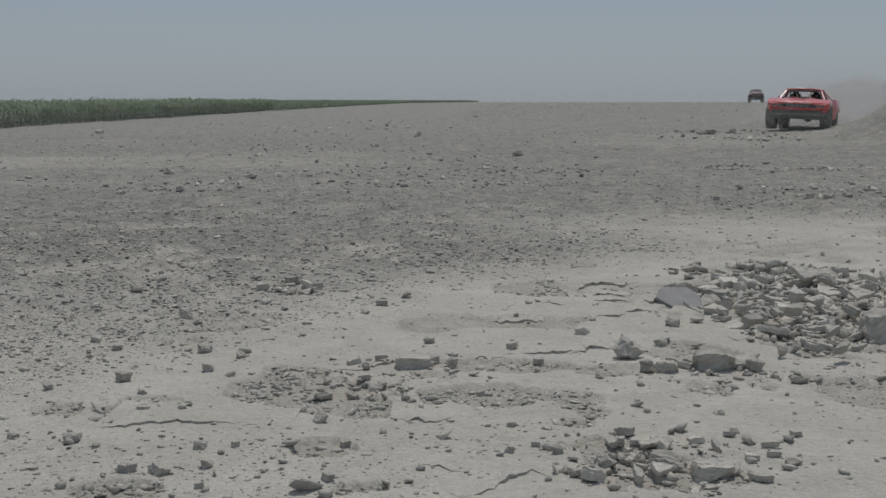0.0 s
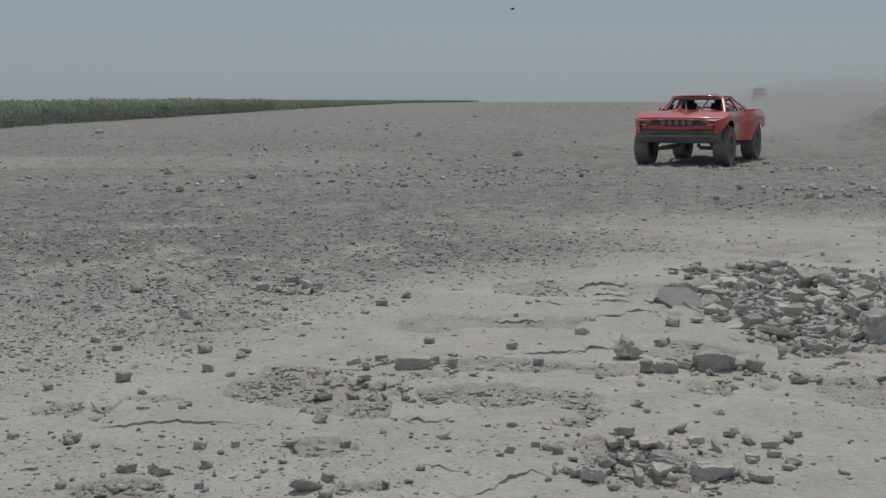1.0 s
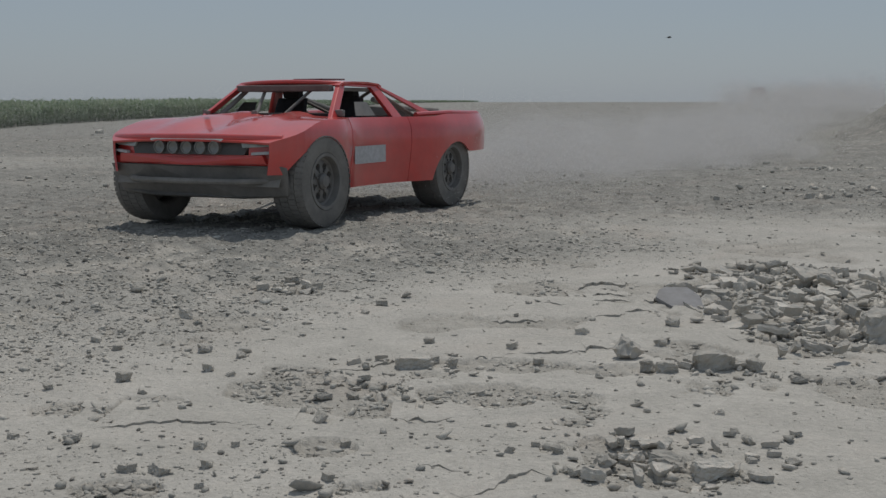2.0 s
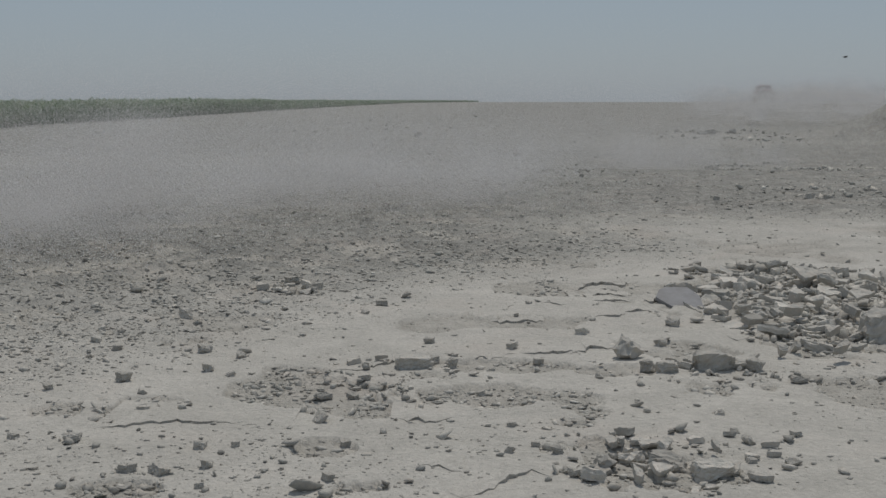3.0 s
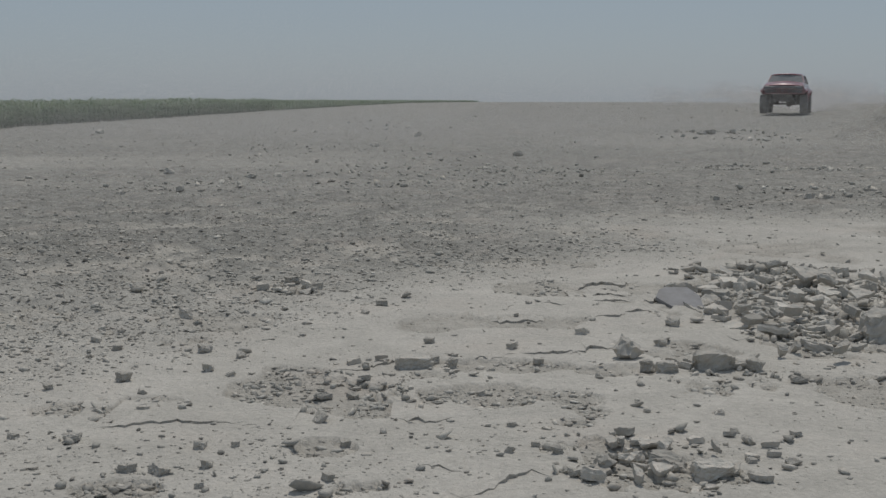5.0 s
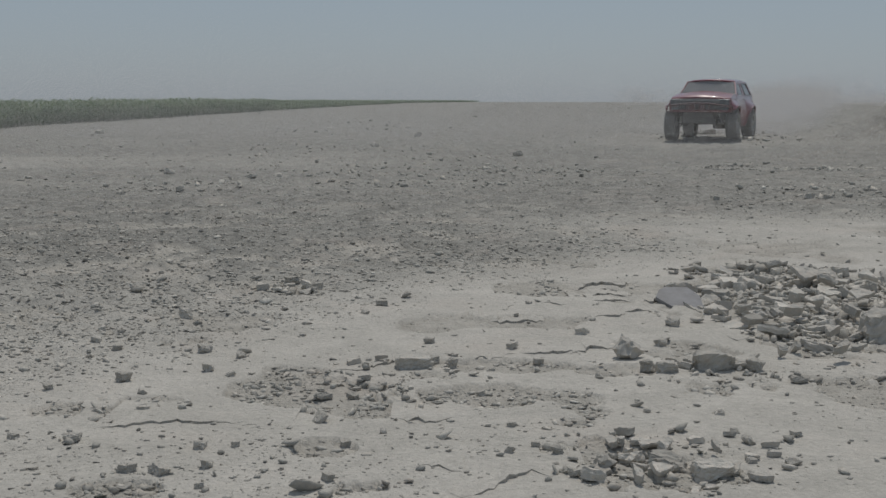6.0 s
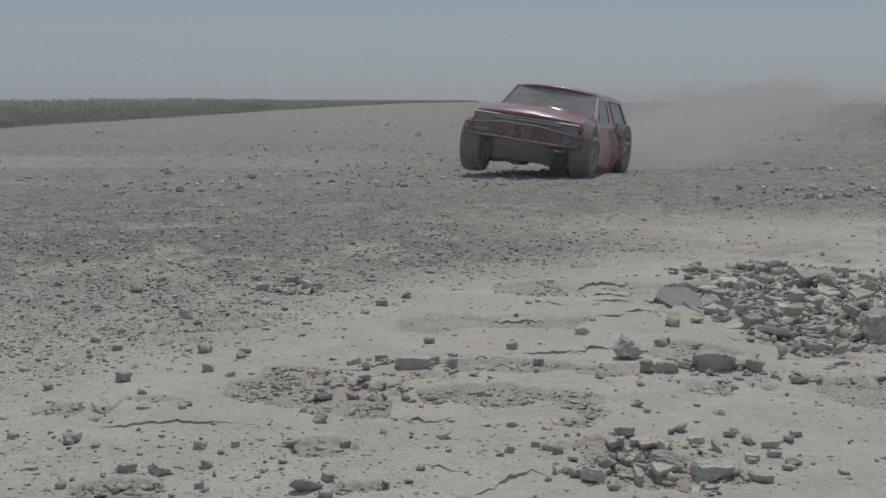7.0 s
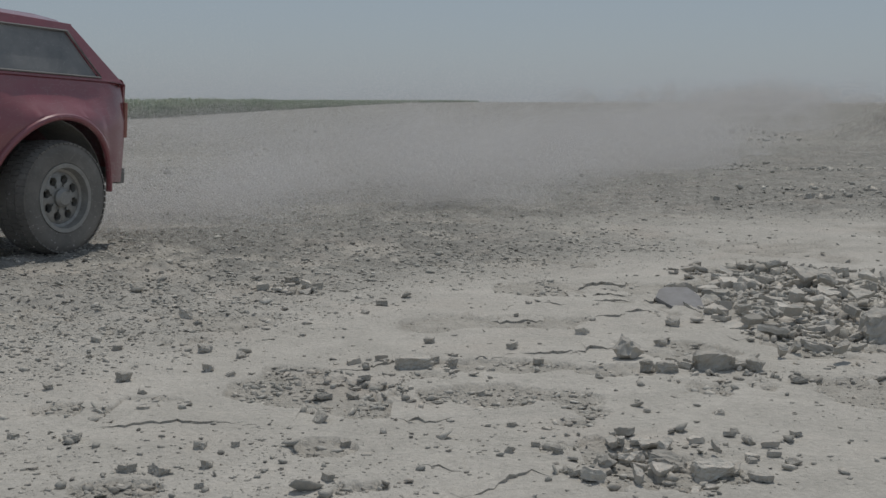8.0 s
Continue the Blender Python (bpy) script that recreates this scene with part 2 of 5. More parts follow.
TRIM = plain("black_plastic", (0.055, 0.055, 0.058), 0.55, vary=0.2, dust=0.6)
GRILLE = plain("dull_black_grille", (0.03, 0.026, 0.026), 0.6, vary=0.2, dust=0.25)
BAR = plain("grey_grille_plastic", (0.13, 0.135, 0.145), 0.4, 0.2, vary=0.2, dust=0.2)
CHROME = plain("dull_chrome", (0.55, 0.55, 0.56), 0.28, 0.9, vary=0.1, dust=0.3)
ALLOY = plain("cast_alloy", (0.32, 0.32, 0.31), 0.45, 0.5, vary=0.25, dust=0.45)
LENS = plain("headlamp_lens", (0.1, 0.115, 0.13), 0.12, vary=0.5, scale=9, dust=0.2, coat=1.0)
HEADLAMP = plain("pale_headlamp", (0.3, 0.32, 0.29), 0.2, vary=0.35, scale=7, dust=0.2, coat=0.8)
LAMP = plain("lamp_reflector", (0.22, 0.22, 0.21), 0.3, 0.3, vary=0.15, scale=20, dust=0.2)
AMBER = plain("amber_lens", (0.32, 0.05, 0.02), 0.25, dust=0.4)
DECAL = plain("pale_decal", (0.5, 0.5, 0.52), 0.5, vary=0.25, scale=18, dust=0.4)
SEAT = plain("seat_cloth", (0.03, 0.03, 0.032), 0.9, vary=0.25)
LED = plain("light_strip", (0.75, 0.75, 0.72), 0.25, vary=0.06, coat=0.8)


def glass_material():
    m, t, b = material("tinted_glass")
    c = coords(t)
    d = noise_tex(t, c, 2.5, 6, 0.7)
    # Base colour holds dust plus a painted sky reflection and haze.
    col = ramp(t, d, [(0.3, (0.23, 0.24, 0.25)), (0.75, (0.42, 0.42, 0.41))])
    t.links.new(col, b.inputs["Base Color"])
    b.inputs["Transmission Weight"].default_value = 0.3
    b.inputs["Roughness"].default_value = 0.08
    b.inputs["IOR"].default_value = 1.3
    return m


GLASS = glass_material()


# ---------------------------------------------------------------- shapes
def block(x0, x1, y0, y1, z0, z1, soft=0.0, bm=None):
    bm = bm or bmesh.new()
    made = bmesh.ops.create_cube(bm, size=1)["verts"]
    for v in made:
        v.co = Vector(((x0 + x1) / 2 + v.co.x * (x1 - x0), (y0 + y1) / 2 + v.co.y * (y1 - y0), (z0 + z1) / 2 + v.co.z * (z1 - z0)))
    if soft:
        edges = list({e for v in made for e in v.link_edges})
        bmesh.ops.bevel(bm, geom=edges, offset=soft, segments=2, affect="EDGES", profile=0.7)
    return bm


def slab(points, push, bm=None, soft=0.0):
    """A polygon in space, given thickness along push."""
    bm = bm or bmesh.new()
    push = Vector(push)
    a = [bm.verts.new(Vector(p)) for p in points]
    b = [bm.verts.new(Vector(p) + push) for p in points]
    n = len(a)
    faces = [bm.faces.new(a), bm.faces.new(b[::-1])]
    faces += [bm.faces.new((a[i], b[i], b[(i + 1) % n], a[(i + 1) % n])) for i in range(n)]
    if soft:
        bmesh.ops.bevel(bm, geom=list({e for f in faces for e in f.edges}), offset=soft, segments=2, affect="EDGES", profile=0.7)
    return bm


def tube(points, r, sides=8, bm=None):
    bm = bm or bmesh.new()
    pts = [Vector(p) for p in points]
    rings = []
    for i, p in enumerate(pts):
        way = (pts[min(i + 1, len(pts) - 1)] - pts[max(i - 1, 0)]).normalized()
        side = way.cross(Vector((0, 0, 1)))
        side = side.normalized() if side.length > 0.1 else Vector((0, 1, 0))
        up = side.cross(way)
        rings.append([bm.verts.new(p + r * (math.cos(a) * side + math.sin(a) * up)) for a in (2 * math.pi * k / sides for k in range(sides))])
    for a, b in zip(rings, rings[1:]):
        for k in range(sides):
            bm.faces.new((a[k], a[(k + 1) % sides], b[(k + 1) % sides], b[k]))
    bm.faces.new(rings[0][::-1])
    bm.faces.new(rings[-1])
    return bm


def sheet(rows, thick, bm=None):
    """A skin through rows of points, with thickness."""
    bm = bm or bmesh.new()
    grid = [[bm.verts.new(Vector(p)) for p in row] for row in rows]
    faces = [bm.faces.new((a[k], a[k + 1], b[k + 1], b[k])) for a, b in zip(grid, grid[1:]) for k in range(len(a) - 1)]
    bmesh.ops.recalc_face_normals(bm, faces=faces)
    if thick:
        bmesh.ops.solidify(bm, geom=faces, thickness=thick)
    return bm


def lathe(profile, sides, bm=None):
    """Profile of (radius, y) turned round the y axis."""
    bm = bm or bmesh.new()
    rings = []
    for r, y in profile:
        rings.append([bm.verts.new((r * math.cos(a), y, r * math.sin(a))) for a in (2 * math.pi * k / sides for k in range(sides))])
    for a, b in zip(rings, rings[1:]):
        for k in range(sides):
            bm.faces.new((a[k], a[(k + 1) % sides], b[(k + 1) % sides], b[k]))
    return bm


def both(make):
    """One mesh of a shape and its mirror image across the thing's length."""
    bm = bmesh.new()
    for s in (-1, 1):
        make(bm, s)
    return bm


# ---------------------------------------------------------------- wheels
def tyre_mesh(r, w):
    h = w / 2
    bm = lathe([(r * 0.56, -h * 0.8), (r * 0.62, -h * 0.97), (r * 0.8, -h * 1.02), (r * 0.92, -h * 0.97), (r * 0.978, -h * 0.82),
                (r * 0.987, 0), (r * 0.978, h * 0.82), (r * 0.92, h * 0.97), (r * 0.8, h * 1.02), (r * 0.62, h * 0.97), (r * 0.56, h * 0.8)], 48)
    return bm


def tread_mesh(r, w, lugs):
    h = w / 2
    bm = bmesh.new()
    for k in range(lugs):
        a = 2 * math.pi * k / lugs
        for y0, y1, skew in ((-1.0, -0.55, 0.0), (-0.51, -0.02, 0.5), (0.02, 0.51, 0.0), (0.55, 1.0, 0.5)):
            a2 = a + skew * 2 * math.pi / lugs
            da = math.pi / lugs * 0.82
            lo, hi = r * (0.93 if abs(y0 + y1) > 1.2 else 0.955), r
            pts = []
            for rad in (lo, hi):
                for yy, s in ((y0, -1), (y1, -1), (y1, 1), (y0, 1)):
                    rr = rad - (0.018 if rad == hi and abs(yy) > 0.9 else 0)
                    pts.append(bm.verts.new((rr * math.cos(a2 + s * da), yy * h, rr * math.sin(a2 + s * da))))
            for f in ((4, 5, 6, 7), (0, 1, 5, 4), (1, 2, 6, 5), (2, 3, 7, 6), (3, 0, 4, 7)):
                bm.faces.new([pts[i] for i in f])
    return bm


def rim_mesh(r, w, side):
    """Dished disc with eight round holes and a hub, on the outer side."""
    h = w / 2 * side
    bm = lathe([(r * 0.60, -h * 0.85), (r * 0.57, -h * 0.8), (r * 0.55, 0), (r * 0.56, h * 0.86), (r * 0.61, h * 0.92), (r * 0.60, h * 1.0), (r * 0.53, h * 0.98),
                (r * 0.50, h * 0.62), (r * 0.455, h * 0.55)], 48)
    ring_out, ring_in, n = r * 0.455, r * 0.16, 8
    for k in range(n):
        a0, a1 = 2 * math.pi * k / n, 2 * math.pi * (k + 1) / n
        am, rm, hole = (a0 + a1) / 2, r * 0.33, r * 0.085
        outer = [(ring_out, a0), (ring_out, am), (ring_out, a1), ((ring_in + ring_out) / 2, a1), (ring_in, a1), (ring_in, am), (ring_in, a0), ((ring_in + ring_out) / 2, a0)]
        ov = [bm.verts.new((q * math.cos(a), h * (0.55 + 0.1 * (q < ring_out * 0.8)), q * math.sin(a))) for q, a in outer]
        centre = Vector((rm * math.cos(am), h * 0.62, rm * math.sin(am)))
        iv, dv = [], []
        for v in ov:
            d = (v.co - centre)
            d.y = 0
            d = d.normalized() * hole
            iv.append(bm.verts.new(centre + d))
            dv.append(bm.verts.new(centre + d * 0.9 - Vector((0, h * 0.3, 0))))
        for i in range(8):
            j = (i + 1) % 8
            bm.faces.new((ov[i], ov[j], iv[j], iv[i]))
            bm.faces.new((iv[i], iv[j], dv[j], dv[i]))
    lathe([(r * 0.17, h * 0.62), (r * 0.17, h * 0.8), (r * 0.12, h * 0.95), (r * 0.001, h * 0.97)], 16, bm)
    for k in range(8):
        a = 2 * math.pi * (k + 0.5) / 8
        lug = tube([(r * 0.22 * math.cos(a), h * 0.6, r * 0.22 * math.sin(a)), (r * 0.22 * math.cos(a), h * 0.74, r * 0.22 * math.sin(a))], r * 0.025, 6, bm)
    return bm


def add_wheel(vehicle, x, y, r, w, rim_mat, lugs=54):
    side = 1 if y > 0 else -1
    hub = new("wheel")
    hub.parent = vehicle
    hub.location = (x, y, r)
    part("tyre", tyre_mesh(r, w), RUBBER, hub, smooth=True)
    tagged(part("tread", tread_mesh(r, w, lugs), RUBBER, hub), kind="stuff")
    part("rim", rim_mesh(r, w, side), rim_mat, hub, smooth=True)
    disc = lathe([(r * 0.5, -0.02), (r * 0.5, 0.02), (0.001, 0.02)], 24)
    part("brake_disc", disc, UNDER, hub)
    return hub


def arch(x, xc, zc, r):
    d = r * r - (x - xc) ** 2
    return zc + math.sqrt(d) if d > 0 else 0.0


def stations(x0, x1, n, extra=()):
    return sorted({round(x0 + (x1 - x0) * k / (n - 1), 4) for k in range(n)} | {round(e, 4) for e in extra})


def skin(xs, low, high, wide, s, offset=0.0, levels=(0, 0.12, 0.35, 0.6, 0.8, 0.92, 1.0)):
    """Rows of a body side: low(x), high(x) are its edges, wide(x, z) its half width."""
    rows = []
    for x in xs:
        a, b = low(x), high(x)
        rows.append([(x, s * (wide(x, a + (b - a) * k) + offset), a + (b - a) * k) for k in levels])
    return rows




# ---------------------------------------------------------------- the dark red wagon
def build_suv():
    car = thing("off_road_wagon", pose(0, 0, 0), "dark red lifted two-door off-road wagon, dusty, at speed on dry earth", "car")
    body = new("body")
    body.parent = car
    FX, RX, NX = 1.30, -1.30, 1.66

    def low(x):
        a = max(arch(x, FX - 0.08, 0.48, 0.70), arch(x, RX, 0.52, 0.64))
        base = 0.52
        if x > FX:
            base = 0.98 if x > FX + 0.3 else 0.6
        if x < RX - 0.3:
            base = 0.62
        return max(a, base)

    def high(x):
        if x > 0.62:
            f = (NX - x) / (NX - 0.62)
            swell = 0.075 * math.sin(min(1.0, f / 0.75) * math.pi / 2) - 0.035 * max(0.0, f - 0.75) / 0.25
            return 1.375 + 0.105 * f + swell
        return 1.48

    def wide(x, z):
        w = 0.955 + 0.13 * math.exp(-((x - FX + 0.06) / 0.62) ** 4) + 0.15 * math.exp(-((x - RX) / 0.6) ** 4)
        if z > 1.15:
            w -= (w - 0.925) * step(1.14, 1.34, z)
        if z > 1.33:
            w -= 0.05 * min(1.0, (z - 1.33) / 0.15) ** 2
        w -= 0.03 * max(0, (0.9 - z)) / 0.4
        if x > NX - 0.2:
            w -= 0.06 * ((x - NX + 0.2) / 0.2) ** 2
        if x < -1.95:
            w -= 0.06 * ((-1.95 - x) / 0.23) ** 2
        return w

    arches = [FX - 0.08 + 0.70 * math.cos(a) for a in np.linspace(0.02, math.pi - 0.02, 17)] + [RX + 0.64 * math.cos(a) for a in np.linspace(0.02, math.pi - 0.02, 17)]
    xs = [x for x in stations(-2.18, NX, 40, arches + [0.6, -0.62]) if x <= NX]
    front = [x for x in xs if x >= 0.6]
    rear = [x for x in xs if x <= -0.62]
    mid = stations(-0.62, 0.6, 8)
    for s in (-1, 1):
        part("front_fender", sheet(skin(front, low, high, wide, s), 0.02), PAINT_DARK, body, smooth=True)
        part("quarter_panel", sheet(skin(rear, low, high, wide, s), 0.02), PAINT_DARK, body, smooth=True)
        door = part("door", sheet(skin(stations(-0.617, 0.597, 8), lambda x: 0.53, lambda x: 1.475, wide, s, 0.004), 0.025), PAINT_DARK, body, smooth=True)
        for xc, zc, r in ((FX - 0.08, 0.48, 0.70), (RX, 0.52, 0.64)):
            pts = []
            for a in np.linspace(1.0 if xc > 0 else 0.12, math.pi - (0.4 if xc > 0 else 0.05), 22):
                x = xc + r * math.cos(a)
                z = max(zc + r * math.sin(a), 0.54)
                pts.append((x, s * (wide(x, z) + 0.002), z))
            part("fender_flare", tube(pts, 0.028, 10), PAINT_DARK, body, smooth=True)
        # inner wheel housings
        for xc, zc, r in ((FX - 0.08, 0.48, 0.69), (RX, 0.52, 0.62)):
            rows = [[(xc + r * math.cos(a), s * y, zc + r * math.sin(a)) for y in (0.45, 0.93)] for a in np.linspace(0.95 if xc > 0 else 0.35, math.pi - 0.15, 14)]
            part("wheel_housing", sheet(rows, 0.01), UNDER, body)
        part("door_handle", block(-0.53, -0.4, s * 0.945 - 0.012, s * 0.945 + 0.012, 1.34, 1.37, 0.008), CHROME, body)
        part("fender_script", block(0.78, 1.06, s * 0.937 - 0.006, s * 0.937 + 0.006, 1.335, 1.37), BAR, body, "faint worn lettering bar")
        part("side_marker", block(NX - 0.16, NX - 0.09, s * 0.95 - 0.01, s * 0.95 + 0.01, 1.16, 1.2), AMBER, body)
        part("rocker_panel", block(-0.7, 0.68, s * 0.9 - 0.02, s * 0.9 + 0.02, 0.5, 0.56, 0.015), TRIM, body)

    # hood with a raised middle
    rows = []
    for x in stations(0.62, NX - 0.005, 14):
        w, z = wide(x, high(x)), high(x)
        tip = 1.0 if x < NX - 0.15 else 1 - 0.35 * ((x - NX + 0.15) / 0.15) ** 2
        crown = 0.005 * math.sin(math.pi * min(1.0, (NX - x) / (NX - 0.62)) ** 0.6)
        row = []
        for k in np.linspace(-1, 1, 21):
            up = 0.06 * (1 - k * k) + 0.014 * (abs(k) < 0.62) * min(1, (0.62 - abs(k)) / 0.08) + 0.01 * (abs(k) < 0.22) * min(1, (0.22 - abs(k)) / 0.06)
            row.append((x, k * w, z + up * tip + crown * (1 - k ** 4) - 0.02 * (1 - tip)))
        rows.append(row)
    part("hood", sheet(rows, 0.02), PAINT_DARK, body, smooth=True)
    part("hood_lip", tube([(NX + 0.0 - 0.07 * abs(k) ** 3, k * 0.88, 1.37 + 0.04 * (1 - k * k)) for k in np.linspace(-1, 1, 25)], 0.032, 16), PAINT_DARK, body, smooth=True)
    for s in (-1, 1):
        part("fender_tip", slab([(NX - 0.02, s * 0.84, 0.99), (NX - 0.03, s * 0.945, 0.99), (NX - 0.03, s * 0.945, 1.33), (NX - 0.02, s * 0.86, 1.37)], (-0.09, 0, 0), soft=0.02), PAINT_DARK, body, smooth=True)
    part("cowl_panel", block(0.5, 0.64, -0.86, 0.86, 1.46, 1.5, 0.015), TRIM, body)
    part("cabin_floor", block(-2.1, 0.62, -0.88, 0.88, 1.40, 1.44), SEAT, body)

    # nose: panel, grille with bars and lamps
    before = set(body.children)
    part("nose_panel", slab([(2.03, -0.88, 0.98), (2.03, 0.88, 0.98), (2.03, 0.9, 1.385), (2.03, -0.9, 1.385)], (0.03, 0, 0), soft=0.01), PAINT_DARK, body)
    part("grille_backing", slab([(2.062, -0.60, 1.06), (2.062, 0.60, 1.06), (2.062, 0.60, 1.355), (2.062, -0.60, 1.355)], (0.01, 0, 0)), TRIM, body)
    for z in (1.09, 1.15, 1.21, 1.27, 1.33):
        part("grille_bar", block(2.07, 2.10, -0.6, 0.6, z - 0.011, z + 0.011, 0.006), CHROME if z > 1.3 else BAR, body)
    for y in (-0.6, -0.2, 0.2, 0.6):
        part("grille_post", block(2.07, 2.105, y - 0.012, y + 0.012, 1.06, 1.36, 0.006), BAR, body)
    part("grille_surround", tube([(2.08, -0.89, 1.365), (2.085, 0, 1.372), (2.08, 0.89, 1.365)], 0.014, 8), CHROME, body)
    for s in (-1, 1):
        part("headlamp", block(2.05, 2.10, s * 0.75 - 0.13, s * 0.75 + 0.13, 1.17, 1.35, 0.015), LENS, body, "clear square headlamp")
        part("headlamp_frame", both_frame(2.095, s * 0.75, 0.145, 1.26, 0.105), BAR, body)
        part("turn_lamp", block(2.05, 2.09, s * 0.75 - 0.13, s * 0.75 + 0.13, 1.05, 1.14, 0.012), LENS, body, "smoked turn lamp")
    # tube bumper and skid plate
    for o in set(body.children) - before:
        o.location.x = NX - 2.05
        o.location.z = -0.02
    bumper = new("front_bumper")
    bumper.parent = body
    bumper.location.x = NX - 2.05
    part("top_tube", tube([(2.02, -0.98, 1.14), (2.22, -0.98, 1.15), (2.3, -0.84, 1.17), (2.36, -0.3, 1.235), (2.36, 0.3, 1.235), (2.3, 0.84, 1.17), (2.22, 0.98, 1.15), (2.02, 0.98, 1.14)], 0.019), PAINT_TUBE, bumper, smooth=True)
    part("lower_tube", tube([(2.0, -0.98, 0.98), (2.2, -0.97, 0.98), (2.3, -0.5, 0.98), (2.33, 0, 0.98), (2.3, 0.5, 0.98), (2.2, 0.97, 0.98), (2.0, 0.98, 0.98)], 0.019), PAINT_TUBE, bumper, smooth=True)
    for s in (-1, 1):
        part("end_tube", tube([(2.2, s * 0.98, 0.98), (2.24, s * 0.99, 1.06), (2.22, s * 0.98, 1.15)], 0.019), PAINT_TUBE, bumper, smooth=True)
        part("upright_tube", tube([(2.31, s * 0.36, 0.98), (2.355, s * 0.33, 1.235)], 0.017), PAINT_TUBE, bumper, smooth=True)
    for y in (-0.17, 0.13):
        lamp = lathe([(0.001, 0.0), (0.07, 0.0), (0.105, 0.05), (0.105, 0.1), (0.095, 0.1), (0.09, 0.085), (0.001, 0.08)], 20)
        bmesh.ops.rotate(lamp, verts=lamp.verts, matrix=Matrix.Rotation(radians(-90), 3, "Z"))
        bmesh.ops.translate(lamp, verts=lamp.verts, vec=(2.33, y, 1.12))
        part("driving_lamp", lamp, PAINT_TUBE, bumper, "round red covered driving lamp", smooth=True)
    part("skid_plate", slab([(2.32, -0.42, 0.985), (2.32, 0.42, 0.985), (2.05, 0.5, 0.66), (2.05, -0.5, 0.66)], (-0.02, 0, -0.015), soft=0.006), PLATE, bumper, "dusty grey slanted skid plate")
    part("tow_hook", tube([(2.3, 0.62, 0.9), (2.38, 0.62, 0.9), (2.38, 0.7, 0.9), (2.3, 0.7, 0.9)], 0.015, 6), CHROME, bumper)

    before = set(body.children)
    # greenhouse: roof and pillars with open window holes, panes set in
    def side_y(z):
        return 0.90 - 0.16 * (z - 1.46) / 0.6

    def frame_piece(points, s, name="window_frame"):
        return slab([(x, s * side_y(z), z) for x, z in points], (0, -s * 0.035, 0.004), soft=0.006)

    A0, A1 = (0.60, 1.47), (0.03, 1.99)
    for s in (-1, 1):
        part("windscreen_pillar", frame_piece([(0.62, 1.47), (0.45, 1.47), (0.0, 1.93), (-0.02, 2.02), (0.06, 2.01)], s), PAINT_DARK, body)
        part("centre_pillar", frame_piece([(-0.48, 1.47), (-0.80, 1.47), (-0.62, 1.97), (-0.44, 1.99)], s), PAINT_DARK, body)
        part("rear_pillar", frame_piece([(-1.88, 1.47), (-2.15, 1.45), (-1.50, 2.03), (-1.44, 1.96)], s), PAINT_DARK, body)
        part("roof_rail", frame_piece([(0.04, 2.03), (0.0, 1.94), (-1.46, 1.95), (-1.52, 2.03), (-0.7, 2.06)], s), PAINT_DARK, body)
        part("window_sill", slab([(0.6, s * (side_y(1.47) + 0.004), 1.462), (-2.12, s * (side_y(1.47) + 0.004), 1.462), (-2.12, s * (side_y(1.5) + 0.003), 1.49), (0.56, s * (side_y(1.5) + 0.003), 1.49)], (0, -s * 0.04, 0), soft=0.006), PAINT_DARK, body)
        for name, pts in (("door_glass", [(0.47, 1.49), (-0.49, 1.49), (-0.44, 1.95), (0.0, 1.95)]), ("side_glass", [(-0.78, 1.49), (-1.9, 1.49), (-1.47, 1.96), (-0.61, 1.96)])):
            pane = part(name, slab([(x, s * (side_y(z) - 0.014), z) for x, z in pts], (0, -s * 0.006, 0)), GLASS, body, "dark dusty tinted pane")
            pane.visible_shadow = False
        part("glass_divider", tube([(0.28, s * (side_y(1.49) - 0.008), 1.49), (0.2, s * (side_y(1.75) - 0.008), 1.76)], 0.01, 6), TRIM, body)
        # pressed rim round the rear side window
        ring = [(-0.80, 1.50), (-1.88, 1.50), (-1.46, 1.955), (-0.63, 1.955), (-0.80, 1.50)]
        part("window_trim", tube([(x, s * (side_y(z) + 0.004), z) for x, z in ring], 0.013, 6), PLATE, body)
    roof_rows = []
    for x, z, w in ((0.098, 1.975, 0.69), (0.07, 2.005, 0.70), (0.0, 2.04, 0.73), (-0.2, 2.065, 0.745), (-0.7, 2.085, 0.75), (-1.2, 2.075, 0.745), (-1.46, 2.045, 0.735), (-1.54, 2.015, 0.72)):
        roof_rows.append([(x, k * w, z + 0.035 * (1 - k * k) - 0.045 * (abs(k) > 0.95)) for k in np.linspace(-1, 1, 15)])
    part("roof", sheet(roof_rows, 0.03), PAINT_DARK, body, smooth=True)
    part("roof_lip", tube([(0.115 - 0.12 * abs(k) ** 3, k * 0.70, 2.0 + 0.035 * (1 - k * k)) for k in np.linspace(-1, 1, 25)], 0.036, 16), PAINT_DARK, body, smooth=True)
    screen = []
    for f in np.linspace(0, 1, 5):
        x, z, w = 0.60 - 0.55 * f, 1.475 + 0.53 * f, 0.865 - 0.16 * f
        screen.append([(x + 0.07 * (1 - k * k), k * w, z) for k in np.linspace(-1, 1, 9)])
    ws = part("windscreen", sheet(screen, 0.006), GLASS, body, "wide dusty tinted windscreen", smooth=True)
    ws.visible_shadow = False
    rg = part("rear_glass", slab([(-2.08, -0.74, 1.5), (-2.08, 0.74, 1.5), (-1.58, 0.62, 1.97), (-1.58, -0.62, 1.97)], (-0.006, 0, -0.004)), GLASS, body)
    rg.visible_shadow = False
    part("rear_frame", both_strip(), PAINT_DARK, body)
    for s in (-1, 1):
        part("seat", seat_mesh(-0.25, s * 0.38, 1.45), SEAT, body)
